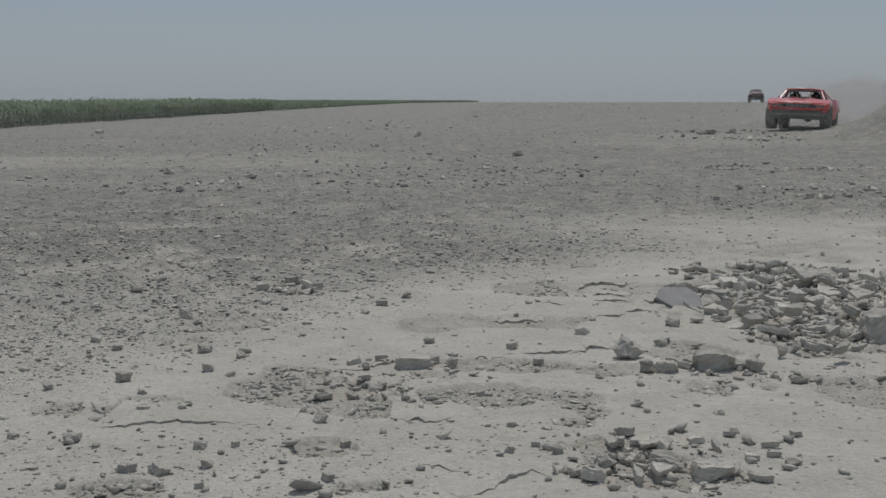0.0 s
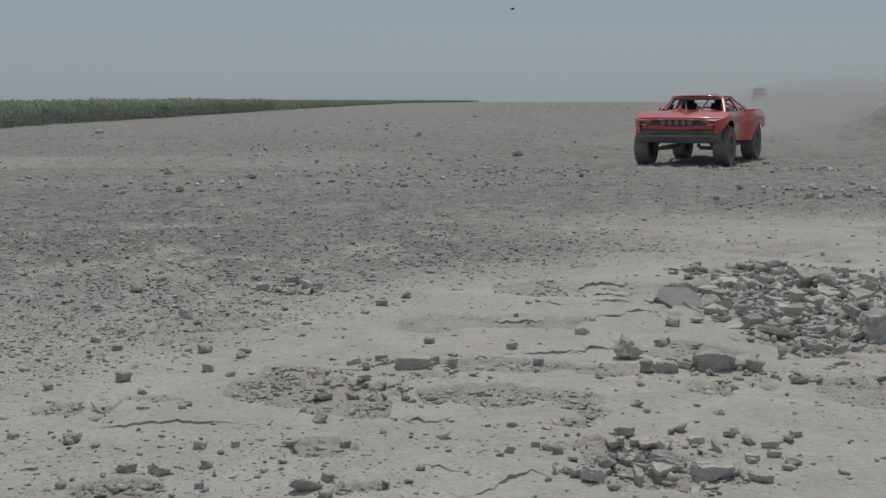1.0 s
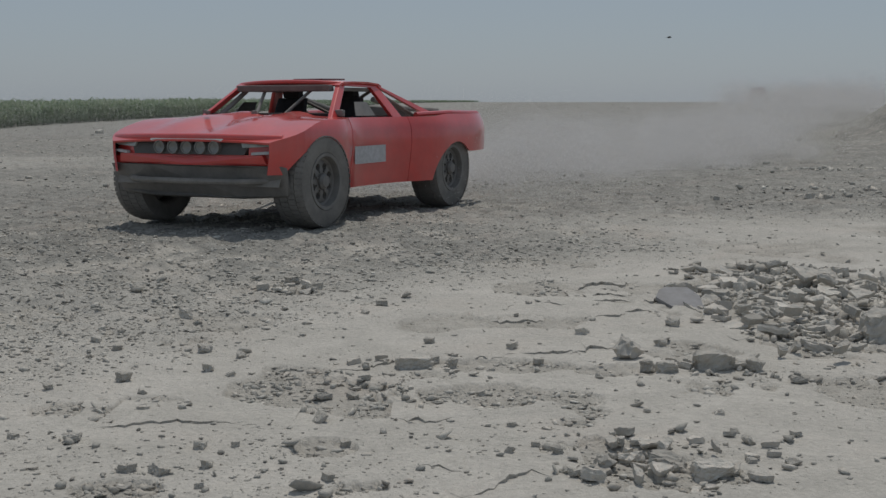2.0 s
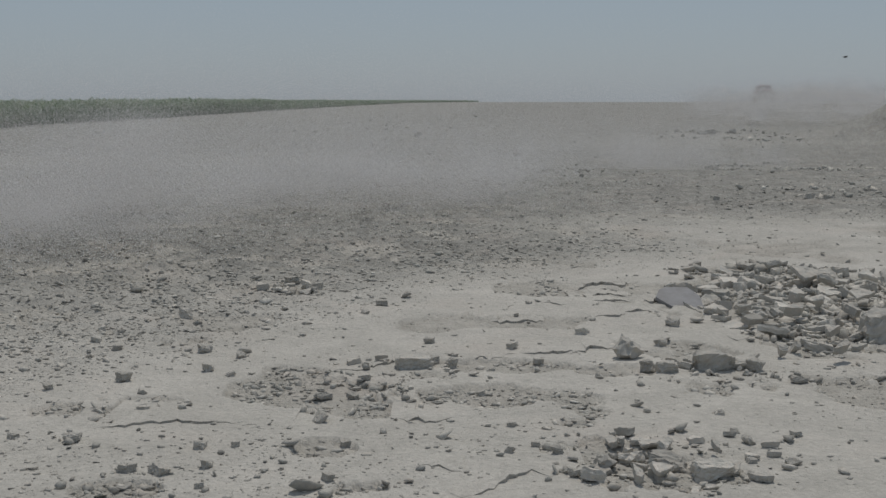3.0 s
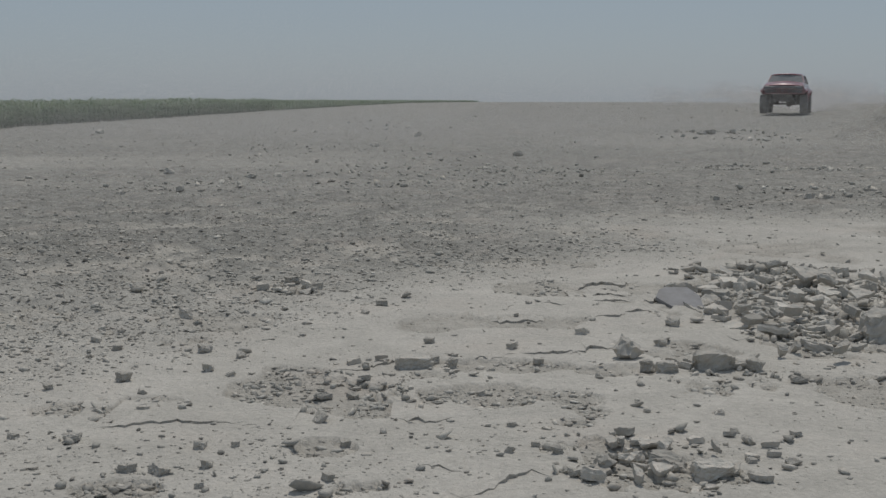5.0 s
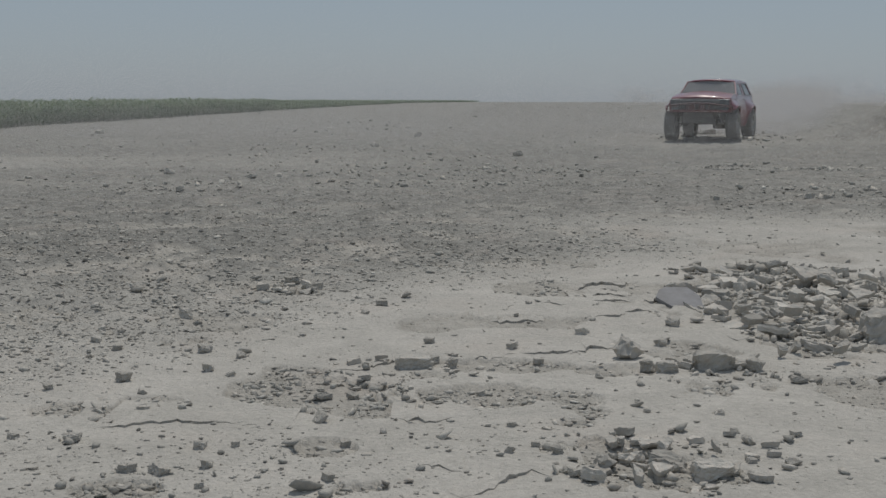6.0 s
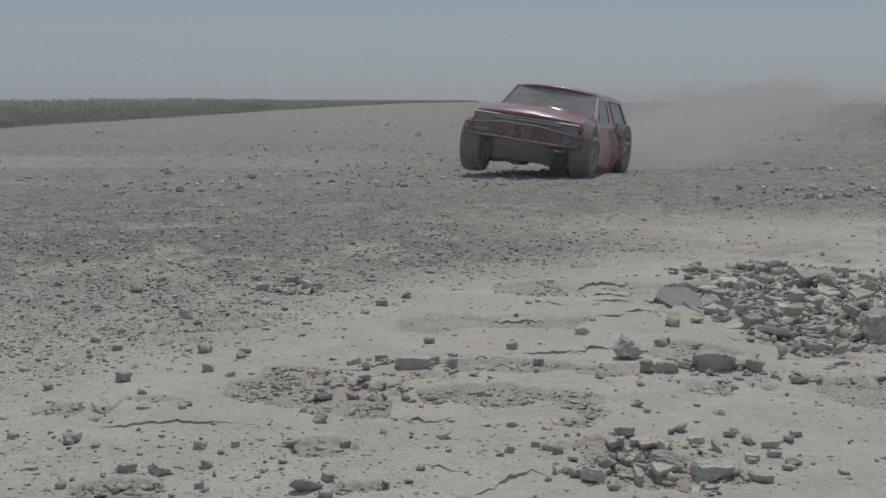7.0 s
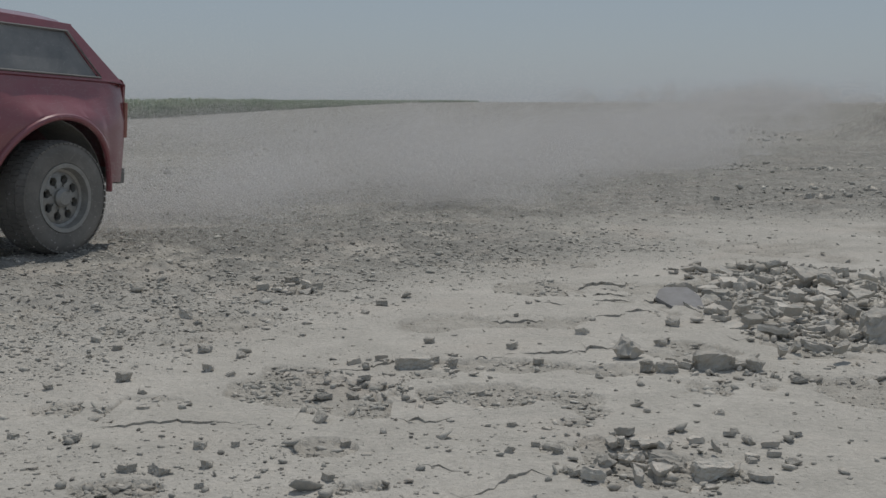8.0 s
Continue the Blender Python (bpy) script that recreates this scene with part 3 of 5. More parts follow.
        part("wiper", tube([(0.66, s * 0.15 + 0.1, 1.5), (0.5, s * 0.15 - 0.35, 1.57)], 0.008, 6), TRIM, body)
    part("roll_bar", tube([(-0.75, -0.72, 1.45), (-0.75, -0.66, 1.95), (-0.75, 0.66, 1.95), (-0.75, 0.72, 1.45)], 0.025), UNDER, body)
    part("dashboard", block(0.3, 0.55, -0.8, 0.8, 1.44, 1.53, 0.03), SEAT, body)
    for o in set(body.children) - before:
        for v in o.data.vertices:
            up = max(0.0, v.co.z - 1.47)
            if v.co.x > -0.3:
                v.co.x += 0.14 * up
            elif v.co.x < -1.2:
                v.co.x -= 0.30 * up
            v.co.z -= 0.17 * up + min(1.0, up / 0.5) * (0.026 * min(1.0, abs(v.co.y) / 0.72) ** 2 - 0.004)
    # tail
    part("tailgate", slab([(-2.17, -0.86, 0.72), (-2.17, 0.86, 0.72), (-2.19, 0.86, 1.46), (-2.19, -0.86, 1.46)], (-0.03, 0, 0), soft=0.012), PAINT_DARK, body)
    part("rear_bumper", block(-2.25, -2.16, -0.86, 0.86, 0.6, 0.74, 0.03), TRIM, body)
    for s in (-1, 1):
        part("tail_lamp", block(-2.215, -2.18, s * 0.84 - 0.06, s * 0.84 + 0.06, 1.0, 1.3, 0.01), AMBER, body)
    # underside
    under = new("chassis")
    under.parent = car
    for s in (-1, 1):
        part("frame_rail", block(-2.1, 1.6, s * 0.42 - 0.05, s * 0.42 + 0.05, 0.62, 0.78, 0.01), UNDER, body)
        part("front_beam", tube([(FX, s * 0.74, 0.5), (FX, s * 0.5, 0.6), (FX, s * 0.3, 0.66), (FX, -s * 0.25, 0.7)], 0.05), UNDER, under)
        part("radius_arm", tube([(FX, s * 0.6, 0.45), (0.2, s * 0.42, 0.62)], 0.04), UNDER, under)
        part("shock_absorber", tube([(FX + 0.12, s * 0.6, 0.5), (FX + 0.05, s * 0.52, 0.92)], 0.045), PLATE, under)
        part("coil_spring", spring_mesh((FX - 0.1, s * 0.58, 0.52), 0.36, 0.075), UNDER, under)
        part("leaf_spring", tube([(RX - 0.6, s * 0.5, 0.68), (RX, s * 0.5, 0.5), (RX + 0.6, s * 0.5, 0.66)], 0.035, 6), UNDER, under)
        part("rear_shock", tube([(RX + 0.15, s * 0.55, 0.45), (RX + 0.25, s * 0.5, 0.85)], 0.04), PLATE, under)
    part("rear_axle", tube([(RX, -0.75, 0.47), (RX, 0.75, 0.47)], 0.05), UNDER, under)
    part("differential", lathe_at([(0.001, -0.16), (0.12, -0.12), (0.17, 0), (0.12, 0.12), (0.001, 0.16)], 14, (RX, 0.05, 0.47)), UNDER, under, smooth=True)
    part("drive_shaft", tube([(RX, 0.05, 0.5), (0.3, 0.05, 0.65)], 0.04), UNDER, under)
    part("gearbox", block(-0.35, 0.6, -0.22, 0.22, 0.6, 0.85, 0.05), UNDER, body)
    part("fuel_tank", slab([(-0.6, 0.12, 0.62), (0.35, 0.12, 0.62), (0.2, 0.12, 0.44), (-0.35, 0.12, 0.44)], (0, 0.38, 0), soft=0.03), UNDER, body)
    part("exhaust_pipe", tube([(0.6, 0.5, 0.55), (-0.6, 0.55, 0.55), (-1.0, 0.6, 0.62)], 0.035), UNDER, under)
    part("belly_pan", block(-2.0, 1.5, -0.5, 0.5, 0.78, 0.92), UNDER, body)
    part("engine_bay", block(0.7, 1.62, -0.42, 0.42, 0.9, 1.34), UNDER, body)
    wheels = [add_wheel(car, x, y, 0.457, 0.33, ALLOY) for x in (FX, RX) for y in (-0.94, 0.94)]
    return car, body, wheels


def both_frame(x, y, hw, z, hh):
    bm = bmesh.new()
    t = 0.014
    block(x - 0.01, x + 0.012, y - hw, y + hw, z + hh - t, z + hh, bm=bm)
    block(x - 0.01, x + 0.012, y - hw, y + hw, z - hh, z - hh + t, bm=bm)
    block(x - 0.01, x + 0.010, y - hw, y - hw + t, z - hh + t, z + hh - t, bm=bm)
    block(x - 0.01, x + 0.010, y + hw - t, y + hw, z - hh + t, z + hh - t, bm=bm)
    return bm


def both_strip():
    bm = bmesh.new()
    for s in (-1, 1):
        slab([(-2.15, s * 0.89, 1.46), (-2.15, s * 0.72, 1.46), (-1.55, s * 0.6, 2.0), (-1.55, s * 0.74, 2.0)], (-0.02, 0, -0.012), bm)
    slab([(-2.16, -0.89, 1.45), (-2.16, 0.89, 1.45), (-2.12, 0.89, 1.5), (-2.12, -0.89, 1.5)], (-0.025, 0, -0.015), bm)
    return bm


def lathe_at(profile, sides, place):
    bm = lathe(profile, sides)
    bmesh.ops.translate(bm, verts=bm.verts, vec=place)
    return bm


def spring_mesh(base, height, r):
    pts = [(base[0] + r * math.cos(a), base[1] + r * math.sin(a), base[2] + height * a / (12 * math.pi)) for a in np.linspace(0, 12 * math.pi, 72)]
    return tube(pts, 0.012, 5)


def seat_mesh(x, y, z):
    bm = block(x - 0.12, x + 0.3, y - 0.22, y + 0.22, z, z + 0.06, 0.02)
    slab([(x - 0.1, y - 0.2, z), (x - 0.1, y + 0.2, z), (x - 0.28, y + 0.17, z + 0.33), (x - 0.28, y - 0.17, z + 0.33)], (-0.09, 0, 0), bm, 0.02)
    block(x - 0.4, x - 0.28, y - 0.1, y + 0.1, z + 0.33, z + 0.45, 0.02, bm)
    return bm


suv, suv_body, suv_wheels = build_suv()
# ---------------------------------------------------------------- the bright red race truck
def build_race_truck():
    car = thing("race_truck", pose(0, 0, 0), "bright red desert race truck with open cab and wide tyres, dusty", "truck")
    body = new("body")
    body.parent = car
    FX, RX = 1.42, -1.42

    def low(x):
        a = max(arch(x, FX, 0.30, 0.62), arch(x, RX, 0.36, 0.48))
        base = 0.42
        if x > FX:
            base = 0.62
        if x < RX - 0.3:
            base = 0.72
        return max(a, base)

    def high(x):
        if x > 0.7:
            f = max(0.0, 2.08 - x) / 1.38
            return 0.90 + 0.23 * f ** 0.7 + 0.07 * math.exp(-((x - FX) / 0.4) ** 2)
        if x > -0.9:
            return 1.13
        return 1.13 + 0.03 * step(-0.9, -1.3, x)

    def wide(x, z):
        w = 0.90 + 0.21 * math.exp(-((x - FX) / 0.72) ** 4) + 0.22 * math.exp(-((x - RX + 0.1) / 0.95) ** 4)
        if z > 0.95:
            w -= 0.07 * min(1, (z - 0.95) / 0.2) ** 2
        if x > 1.75:
            w -= 0.1 * ((x - 1.75) / 0.33) ** 2
        w -= 0.06 * max(0, 0.8 - z) / 0.4
        return w

    arches = [FX + 0.62 * math.cos(a) for a in np.linspace(0.02, math.pi - 0.02, 17)] + [RX + 0.48 * math.cos(a) for a in np.linspace(0.02, math.pi - 0.02, 17)]
    xs = [x for x in stations(-2.4, 2.07, 44, arches + [0.7, -0.56]) if x <= 2.07]
    for s in (-1, 1):
        part("front_fender", sheet(skin([x for x in xs if x >= 0.7], low, high, wide, s), 0.02), PAINT_RED, body, smooth=True)
        part("cab_side", sheet(skin(stations(-0.55, 0.69, 8), low, high, wide, s, 0.003), 0.02), PAINT_RED, body, smooth=True)
        part("bed_side", sheet(skin([x for x in xs if x <= -0.56], low, high, wide, s), 0.02), PAINT_RED, body, smooth=True)
        part("door_decal", slab([(0.62, s * (wide(0.6, 0.8) + 0.012), 0.66), (-0.08, s * (wide(0.0, 0.8) + 0.012), 0.66), (-0.08, s * (wide(0.0, 0.8) + 0.012), 0.84), (0.62, s * (wide(0.6, 0.8) + 0.012), 0.84)], (0, s * 0.004, 0)), DECAL, body, "pale worn number panel without writing")
        for xc, zc, r in ((FX, 0.30, 0.60), (RX, 0.36, 0.47)):
            rows = [[(xc + r * math.cos(a), s * y, zc + r * math.sin(a)) for y in (0.5, 0.95)] for a in np.linspace(0.35, math.pi - 0.35, 14)]
            part("wheel_housing", sheet(rows, 0.01), UNDER, body)
        part("headlamp", slab([(2.25, s * 0.62, 0.865), (2.16, s * 0.95, 0.88), (2.15, s * 0.94, 0.935), (2.24, s * 0.6, 0.925)], (0.05, s * 0.01, 0), soft=0.008), HEADLAMP, body, "narrow pale headlamp")
        part("turn_lamp", slab([(2.26, s * 0.72, 0.80), (2.18, s * 0.96, 0.815), (2.18, s * 0.96, 0.84), (2.26, s * 0.72, 0.825)], (0.04, s * 0.01, 0)), DECAL, body, "pale marker strip")
        part("mirror", block(0.66, 0.72, s * 0.82 - 0.05, s * 0.82 + 0.05, 1.14, 1.21, 0.02), TRIM, body)
    rows = []
    for x in stations(0.72, 2.07, 14):
        w, z = wide(x, high(x)), high(x)
        row = []
        for k in np.linspace(-1, 1, 21):
            up = 0.03 * (1 - k * k) - 0.05 * math.exp(-((x - FX) / 0.4) ** 2) * (1 - abs(k)) * step(0.9, 0.4, abs(k)) + 0.045 * max(0, 1 - abs(abs(k) - 0.35) / 0.25) ** 0.7 * step(2.08, 1.7, x)
            row.append((x + 0.05 * (1 - k * k) * step(1.6, 2.07, x), k * w, z + up))
        rows.append(row)
    part("hood", sheet(rows, 0.02), PAINT_RED, body, smooth=True)
    for y in (-0.28, 0.28):
        part("hood_pin", lathe_z([(0.03, 0), (0.03, 0.03), (0.001, 0.035)], 10, (1.4, y, high(1.4) + 0.06)), TRIM, body)
    before = set(body.children)
    # nose
    part("nose_band", slab([(2.25, -0.86, 0.715), (2.285, 0, 0.71), (2.25, 0.86, 0.715), (2.275, 0.83, 0.80), (2.31, 0, 0.797), (2.275, -0.83, 0.80)], (-0.05, 0, 0), soft=0.012), PAINT_RED, body, "red band below the grille")
    part("grille_panel", slab([(2.29, -0.64, 0.80), (2.31, 0, 0.80), (2.29, 0.64, 0.80), (2.25, 0.7, 0.93), (2.27, 0, 0.945), (2.25, -0.7, 0.93)], (-0.04, 0, 0)), GRILLE, body, "black recessed grille")
    part("hood_lip", tube([(2.27 - 0.13 * abs(k) ** 3, k * 0.97, 0.945 + 0.012 * (1 - k * k)) for k in np.linspace(-1, 1, 25)], 0.04, 16), PAINT_RED, body, smooth=True)
    for s in (-1, 1):
        part("nose_corner", slab([(2.27, s * 0.66, 0.72), (2.14, s * 1.0, 0.73), (2.12, s * 1.0, 0.95), (2.25, s * 0.68, 0.95)], (-0.1, -s * 0.02, 0), soft=0.02), PAINT_RED, body, smooth=True)
    part("lower_lip", slab([(2.2, -0.95, 0.70), (2.31, 0, 0.70), (2.2, 0.95, 0.70), (2.21, 0.95, 0.775), (2.33, 0, 0.775), (2.21, -0.95, 0.775)], (-0.06, 0, 0), soft=0.012), PAINT_RED, body)
    for y in (-0.32, -0.16, 0.0, 0.16, 0.32):
        lamp = lathe([(0.062, 0.0), (0.062, 0.05), (0.055, 0.05), (0.05, 0.035), (0.001, 0.02)], 16)
        bmesh.ops.rotate(lamp, verts=lamp.verts, matrix=Matrix.Rotation(radians(-90), 3, "Z"))
        bmesh.ops.translate(lamp, verts=lamp.verts, vec=(2.27, y, 0.865))
        part("grille_lamp", lamp, LAMP, body, "small round spot lamp", smooth=True)
    part("light_strip", block(2.27, 2.32, -0.42, 0.42, 0.925, 0.947, 0.008), LED, body, "pale light strip along the hood edge")
    part("front_skid", slab([(2.2, -1.02, 0.70), (2.3, -0.5, 0.70), (2.3, 0.5, 0.70), (2.2, 1.02, 0.70), (2.08, 0.98, 0.42), (2.17, 0.5, 0.40), (2.17, -0.5, 0.40), (2.08, -0.98, 0.42)], (-0.06, 0, -0.02), soft=0.02), TRIM, body, "black slanted front skid panel")
    part("bumper_tube", tube([(2.1, -0.9, 0.56), (2.3, -0.55, 0.55), (2.34, 0, 0.55), (2.3, 0.55, 0.55), (2.1, 0.9, 0.56)], 0.028), UNDER, body)
    for o in list(set(body.children) - before) + [o for o in body.children if o.name.startswith(("headlamp", "turn_lamp"))]:
        o.location.x = -0.21
    before = set(body.children)
    # open cab: pillars, roof, cage
    def yy(z):
        return 0.83 - 0.2 * (z - 1.24) / 0.45

    for s in (-1, 1):
        part("windscreen_pillar", slab([(0.86, s * yy(1.24), 1.22), (0.74, s * yy(1.24), 1.22), (0.18, s * yy(1.66), 1.66), (0.26, s * yy(1.68), 1.69)], (0, -s * 0.05, 0.004), soft=0.01), PAINT_RED, body)
        part("cab_pillar", slab([(-0.42, s * yy(1.24), 1.22), (-0.62, s * yy(1.24), 1.22), (-0.52, s * yy(1.66), 1.66), (-0.36, s * yy(1.68), 1.66)], (0, -s * 0.05, 0.004), soft=0.01), PAINT_RED, body)
        part("rear_buttress", slab([(-0.52, s * yy(1.62), 1.64), (-0.5, s * yy(1.66), 1.69), (-1.25, s * 0.86, 1.30), (-1.1, s * 0.86, 1.27)], (0, -s * 0.05, 0.004), soft=0.01), PAINT_RED, body)
        part("roof_rail", slab([(0.28, s * yy(1.67), 1.67), (0.24, s * yy(1.7), 1.715), (-0.56, s * yy(1.7), 1.70), (-0.56, s * yy(1.66), 1.645)], (0, -s * 0.05, 0), soft=0.01), PAINT_RED, body)
        part("cage_tube", tube([(0.7, s * 0.72, 1.2), (0.2, s * 0.58, 1.62), (-0.5, s * 0.58, 1.62), (-1.1, s * 0.7, 1.25)], 0.028), UNDER, body)
        part("cage_brace", tube([(-0.48, s * 0.58, 1.62), (-0.55, -s * 0.05, 1.22)], 0.022), UNDER, body)
        part("screen_brace", tube([(0.75, s * 0.16, 1.24), (0.25, s * 0.3, 1.64)], 0.018), UNDER, body)
        part("seat", seat_mesh(0.0, s * 0.36, 1.18), SEAT, body)
        part("window_net", slab([(0.3, s * 0.78, 1.26), (-0.1, s * 0.78, 1.26), (-0.1, s * 0.7, 1.45), (0.15, s * 0.7, 1.45)], (0, s * 0.008, 0)), TRIM, body)
    roof_rows = []
    for x, z in ((0.3, 1.675), (0.22, 1.715), (0.0, 1.73), (-0.3, 1.73), (-0.52, 1.71), (-0.58, 1.68)):
        roof_rows.append([(x, k * 0.65, z + 0.03 * (1 - k * k)) for k in np.linspace(-1, 1, 11)])
    part("roof", sheet(roof_rows, 0.025), PAINT_RED, body, smooth=True)
    part("roof_scoop", slab([(0.12, -0.02, 1.75), (0.12, 0.34, 1.75), (-0.35, 0.34, 1.76), (-0.35, -0.02, 1.76)], (0, 0, 0.022), soft=0.008), PAINT_TUBE, body)
    part("roof_lip", tube([(0.31 - 0.12 * abs(k) ** 3, k * 0.64, 1.69 + 0.03 * (1 - k * k)) for k in np.linspace(-1, 1, 25)], 0.036, 16), PAINT_RED, body, smooth=True)
    part("roof_light_bar", block(0.30, 0.39, -0.58, 0.58, 1.59, 1.68, 0.02), TRIM, body, "dark light bar over the windscreen")
    part("rear_wall", block(-0.62, -0.56, -0.74, 0.74, 0.8, 1.26), UNDER, body)
    part("cab_floor", block(-0.6, 0.75, -0.82, 0.82, 1.12, 1.17), SEAT, body)
    part("dashboard", block(0.45, 0.72, -0.75, 0.75, 1.17, 1.3, 0.03), SEAT, body)
    for o in set(body.children) - before:
        for v in o.data.vertices:
            up = max(0.0, v.co.z - 1.2)
            v.co.x += 0.24 * up * (v.co.x > -0.6)
            v.co.z = v.co.z - 0.1 - 0.24 * up if v.co.z > 1.0 else v.co.z
    # bed
    part("bed_floor", block(-2.36, -0.6, -0.85, 0.85, 0.9, 0.95), UNDER, body)
    part("tail_panel", slab([(-2.38, -0.9, 0.74), (-2.38, 0.9, 0.74), (-2.4, 0.9, 1.14), (-2.4, -0.9, 1.14)], (-0.02, 0, 0), soft=0.008), PAINT_RED, body)
    for s in (-1, 1):
        part("bed_rail", tube([(-0.9, s * 0.84, 1.15), (-1.6, s * 0.93, 1.17), (-2.38, s * 0.9, 1.16)], 0.03), PAINT_RED, body)
        part("bed_cage", tube([(-0.62, s * 0.45, 1.32), (-1.2, s * 0.5, 1.22), (-2.1, s * 0.5, 1.19)], 0.03), UNDER, body)
    spare = tyre_mesh(0.46, 0.3)
    bmesh.ops.rotate(spare, verts=spare.verts, matrix=Matrix.Rotation(radians(90), 3, "X"))
    bmesh.ops.rotate(spare, verts=spare.verts, matrix=Matrix.Rotation(radians(-8), 3, "Y"))
    bmesh.ops.translate(spare, verts=spare.verts, vec=(-1.4, 0, 1.06))
    part("spare_tyre", spare, RUBBER, body, smooth=True)
    # underside
    under = new("chassis")
    under.parent = car
    part("belly_pan", block(-1.8, 1.85, -0.55, 0.55, 0.45, 0.6), UNDER, body)
    part("engine_bay", block(0.8, 1.9, -0.5, 0.5, 0.5, 0.84), UNDER, body)
    part("rear_axle", tube([(RX, -0.85, 0.45), (RX, 0.85, 0.45)], 0.06), UNDER, under)
    part("differential", lathe_at([(0.001, -0.18), (0.14, -0.13), (0.2, 0), (0.14, 0.13), (0.001, 0.18)], 14, (RX, 0, 0.45)), UNDER, under, smooth=True)
    for s in (-1, 1):
        part("lower_arm", tube([(FX, s * 0.85, 0.4), (FX + 0.05, s * 0.4, 0.42), (FX - 0.3, s * 0.25, 0.46)], 0.045), PLATE, under)
        part("upper_arm", tube([(FX, s * 0.82, 0.66), (FX, s * 0.4, 0.72)], 0.035), UNDER, under)
        part("front_shock", tube([(FX + 0.08, s * 0.72, 0.45), (FX, s * 0.5, 0.72)], 0.055), PLATE, under)
        part("trailing_arm", tube([(RX, s * 0.6, 0.45), (-0.2, s * 0.45, 0.5)], 0.06), UNDER, under)
        part("rear_shock", tube([(RX + 0.3, s * 0.6, 0.48), (RX + 0.5, s * 0.5, 0.85)], 0.055), PLATE, under)
        part("side_step", tube([(0.85, s * 0.75, 0.4), (-0.85, s * 0.75, 0.42)], 0.04), PLATE, under)
    wheels = [add_wheel(car, x, y, 0.45, 0.335, TRIM, 50) for x, w in ((FX, 0.95), (RX, 0.89)) for y in (-w, w)]
    return car, body, wheels


def lathe_z(profile, sides, place):
    bm = lathe(profile, sides)
    bmesh.ops.rotate(bm, verts=bm.verts, matrix=Matrix.Rotation(radians(90), 3, "X"))
    bmesh.ops.translate(bm, verts=bm.verts, vec=place)
    return bm


race_truck, race_body, race_wheels = build_race_truck()
# ---------------------------------------------------------------- clods and broken crust
def hull_shape(points):
    bm = bmesh.new()
    for p in points:
        bm.verts.new(p)
    out = bmesh.ops.convex_hull(bm, input=bm.verts)
    bmesh.ops.delete(bm, geom=[v for v in bm.verts if not v.link_faces], context="VERTS")
    bmesh.ops.triangulate(bm, faces=bm.faces)
    bm.verts.index_update()
    v = np.array([tuple(q.co) for q in bm.verts])
    f = np.array([[q.index for q in p.verts] for p in bm.faces])
    bm.free()
    return v, f


def slab_shape(rng, fine=0):
    """A broken plate: a flat many-sided hull, with fine > 0 crumbled along its edges and faces."""
    n = rng.integers(5, 9)
    a = np.sort(rng.uniform(0, 2 * np.pi, n))
    r = rng.uniform(0.55, 1.0, n)
    edge = np.stack([r * np.cos(a), 0.75 * r * np.sin(a)], -1)
    th = rng.uniform(0.1, 0.32)
    top = np.c_[edge * rng.uniform(0.94, 1.0, (n, 1)), th + rng.uniform(-0.02, 0.02, n)]
    mid = np.c_[edge, np.full(n, 0.2 * th)]
    low = np.c_[edge * rng.uniform(0.75, 0.98, (n, 1)), -th + rng.uniform(-0.04, 0.04, n)]
    v, f = hull_shape(np.concatenate([top, mid, low]) * 0.5)
    if not fine:
        return v, f
    bm = bmesh.new()
    vs = [bm.verts.new(p) for p in v]
    for tri in f:
        bm.faces.new([vs[int(i)] for i in tri])
    for _ in range(fine):
        long = [e for e in bm.edges if e.calc_length() > 0.09]
        bmesh.ops.subdivide_edges(bm, edges=long, cuts=1, use_grid_fill=False)
        bmesh.ops.triangulate(bm, faces=bm.faces)
    shift = Vector(rng.uniform(-50, 50, 3))
    for q in bm.verts:
        p = q.co
        rim = min(1.0, (p.x * p.x + p.y * p.y) ** 0.5 * 2.2)
        out = Vector((p.x, p.y, 0)).normalized()
        q.co = p + out * rim * (0.06 * noise.noise(p * 7 + shift) + 0.04 * noise.noise(p * 19 + shift)) + Vector((0, 0, 1)) * (0.03 * noise.noise(p * 5 - shift) + 0.02 * noise.noise(p * 15 - shift))
    bm.verts.index_update()
    v = np.array([tuple(q.co) for q in bm.verts])
    f = np.array([[q.index for q in p.verts] for p in bm.faces])
    bm.free()
    return v, f


def crag_shape(rng, flat, fine):
    """A rough broken lump: a ball cut by random planes, with a crumbly skin."""
    bm = bmesh.new()
    bmesh.ops.create_icosphere(bm, subdivisions=fine, radius=1.0)
    shift = Vector(rng.uniform(-50, 50, 3))
    cuts = []
    for _ in range(7):
        n = Vector(rng.normal(size=3)).normalized()
        cuts.append((n, rng.uniform(0.42, 0.8)))
    for v in bm.verts:
        p = v.co * (1 + 0.45 * noise.noise(v.co * 1.3 + shift))
        for n, d in cuts:
            over = p.dot(n) - d
            if over > 0:
                p = p - n * over
        p = p + v.co * (0.22 * noise.noise(v.co * 3.1 + shift) + 0.13 * noise.noise(v.co * 7.0 + shift))
        v.co = Vector((p.x * 1.15, p.y * 0.95, p.z * flat)) * 0.55
    bm.verts.index_update()
    out = np.array([tuple(q.co) for q in bm.verts]), np.array([[q.index for q in p.verts] for p in bm.faces])
    bm.free()
    return out


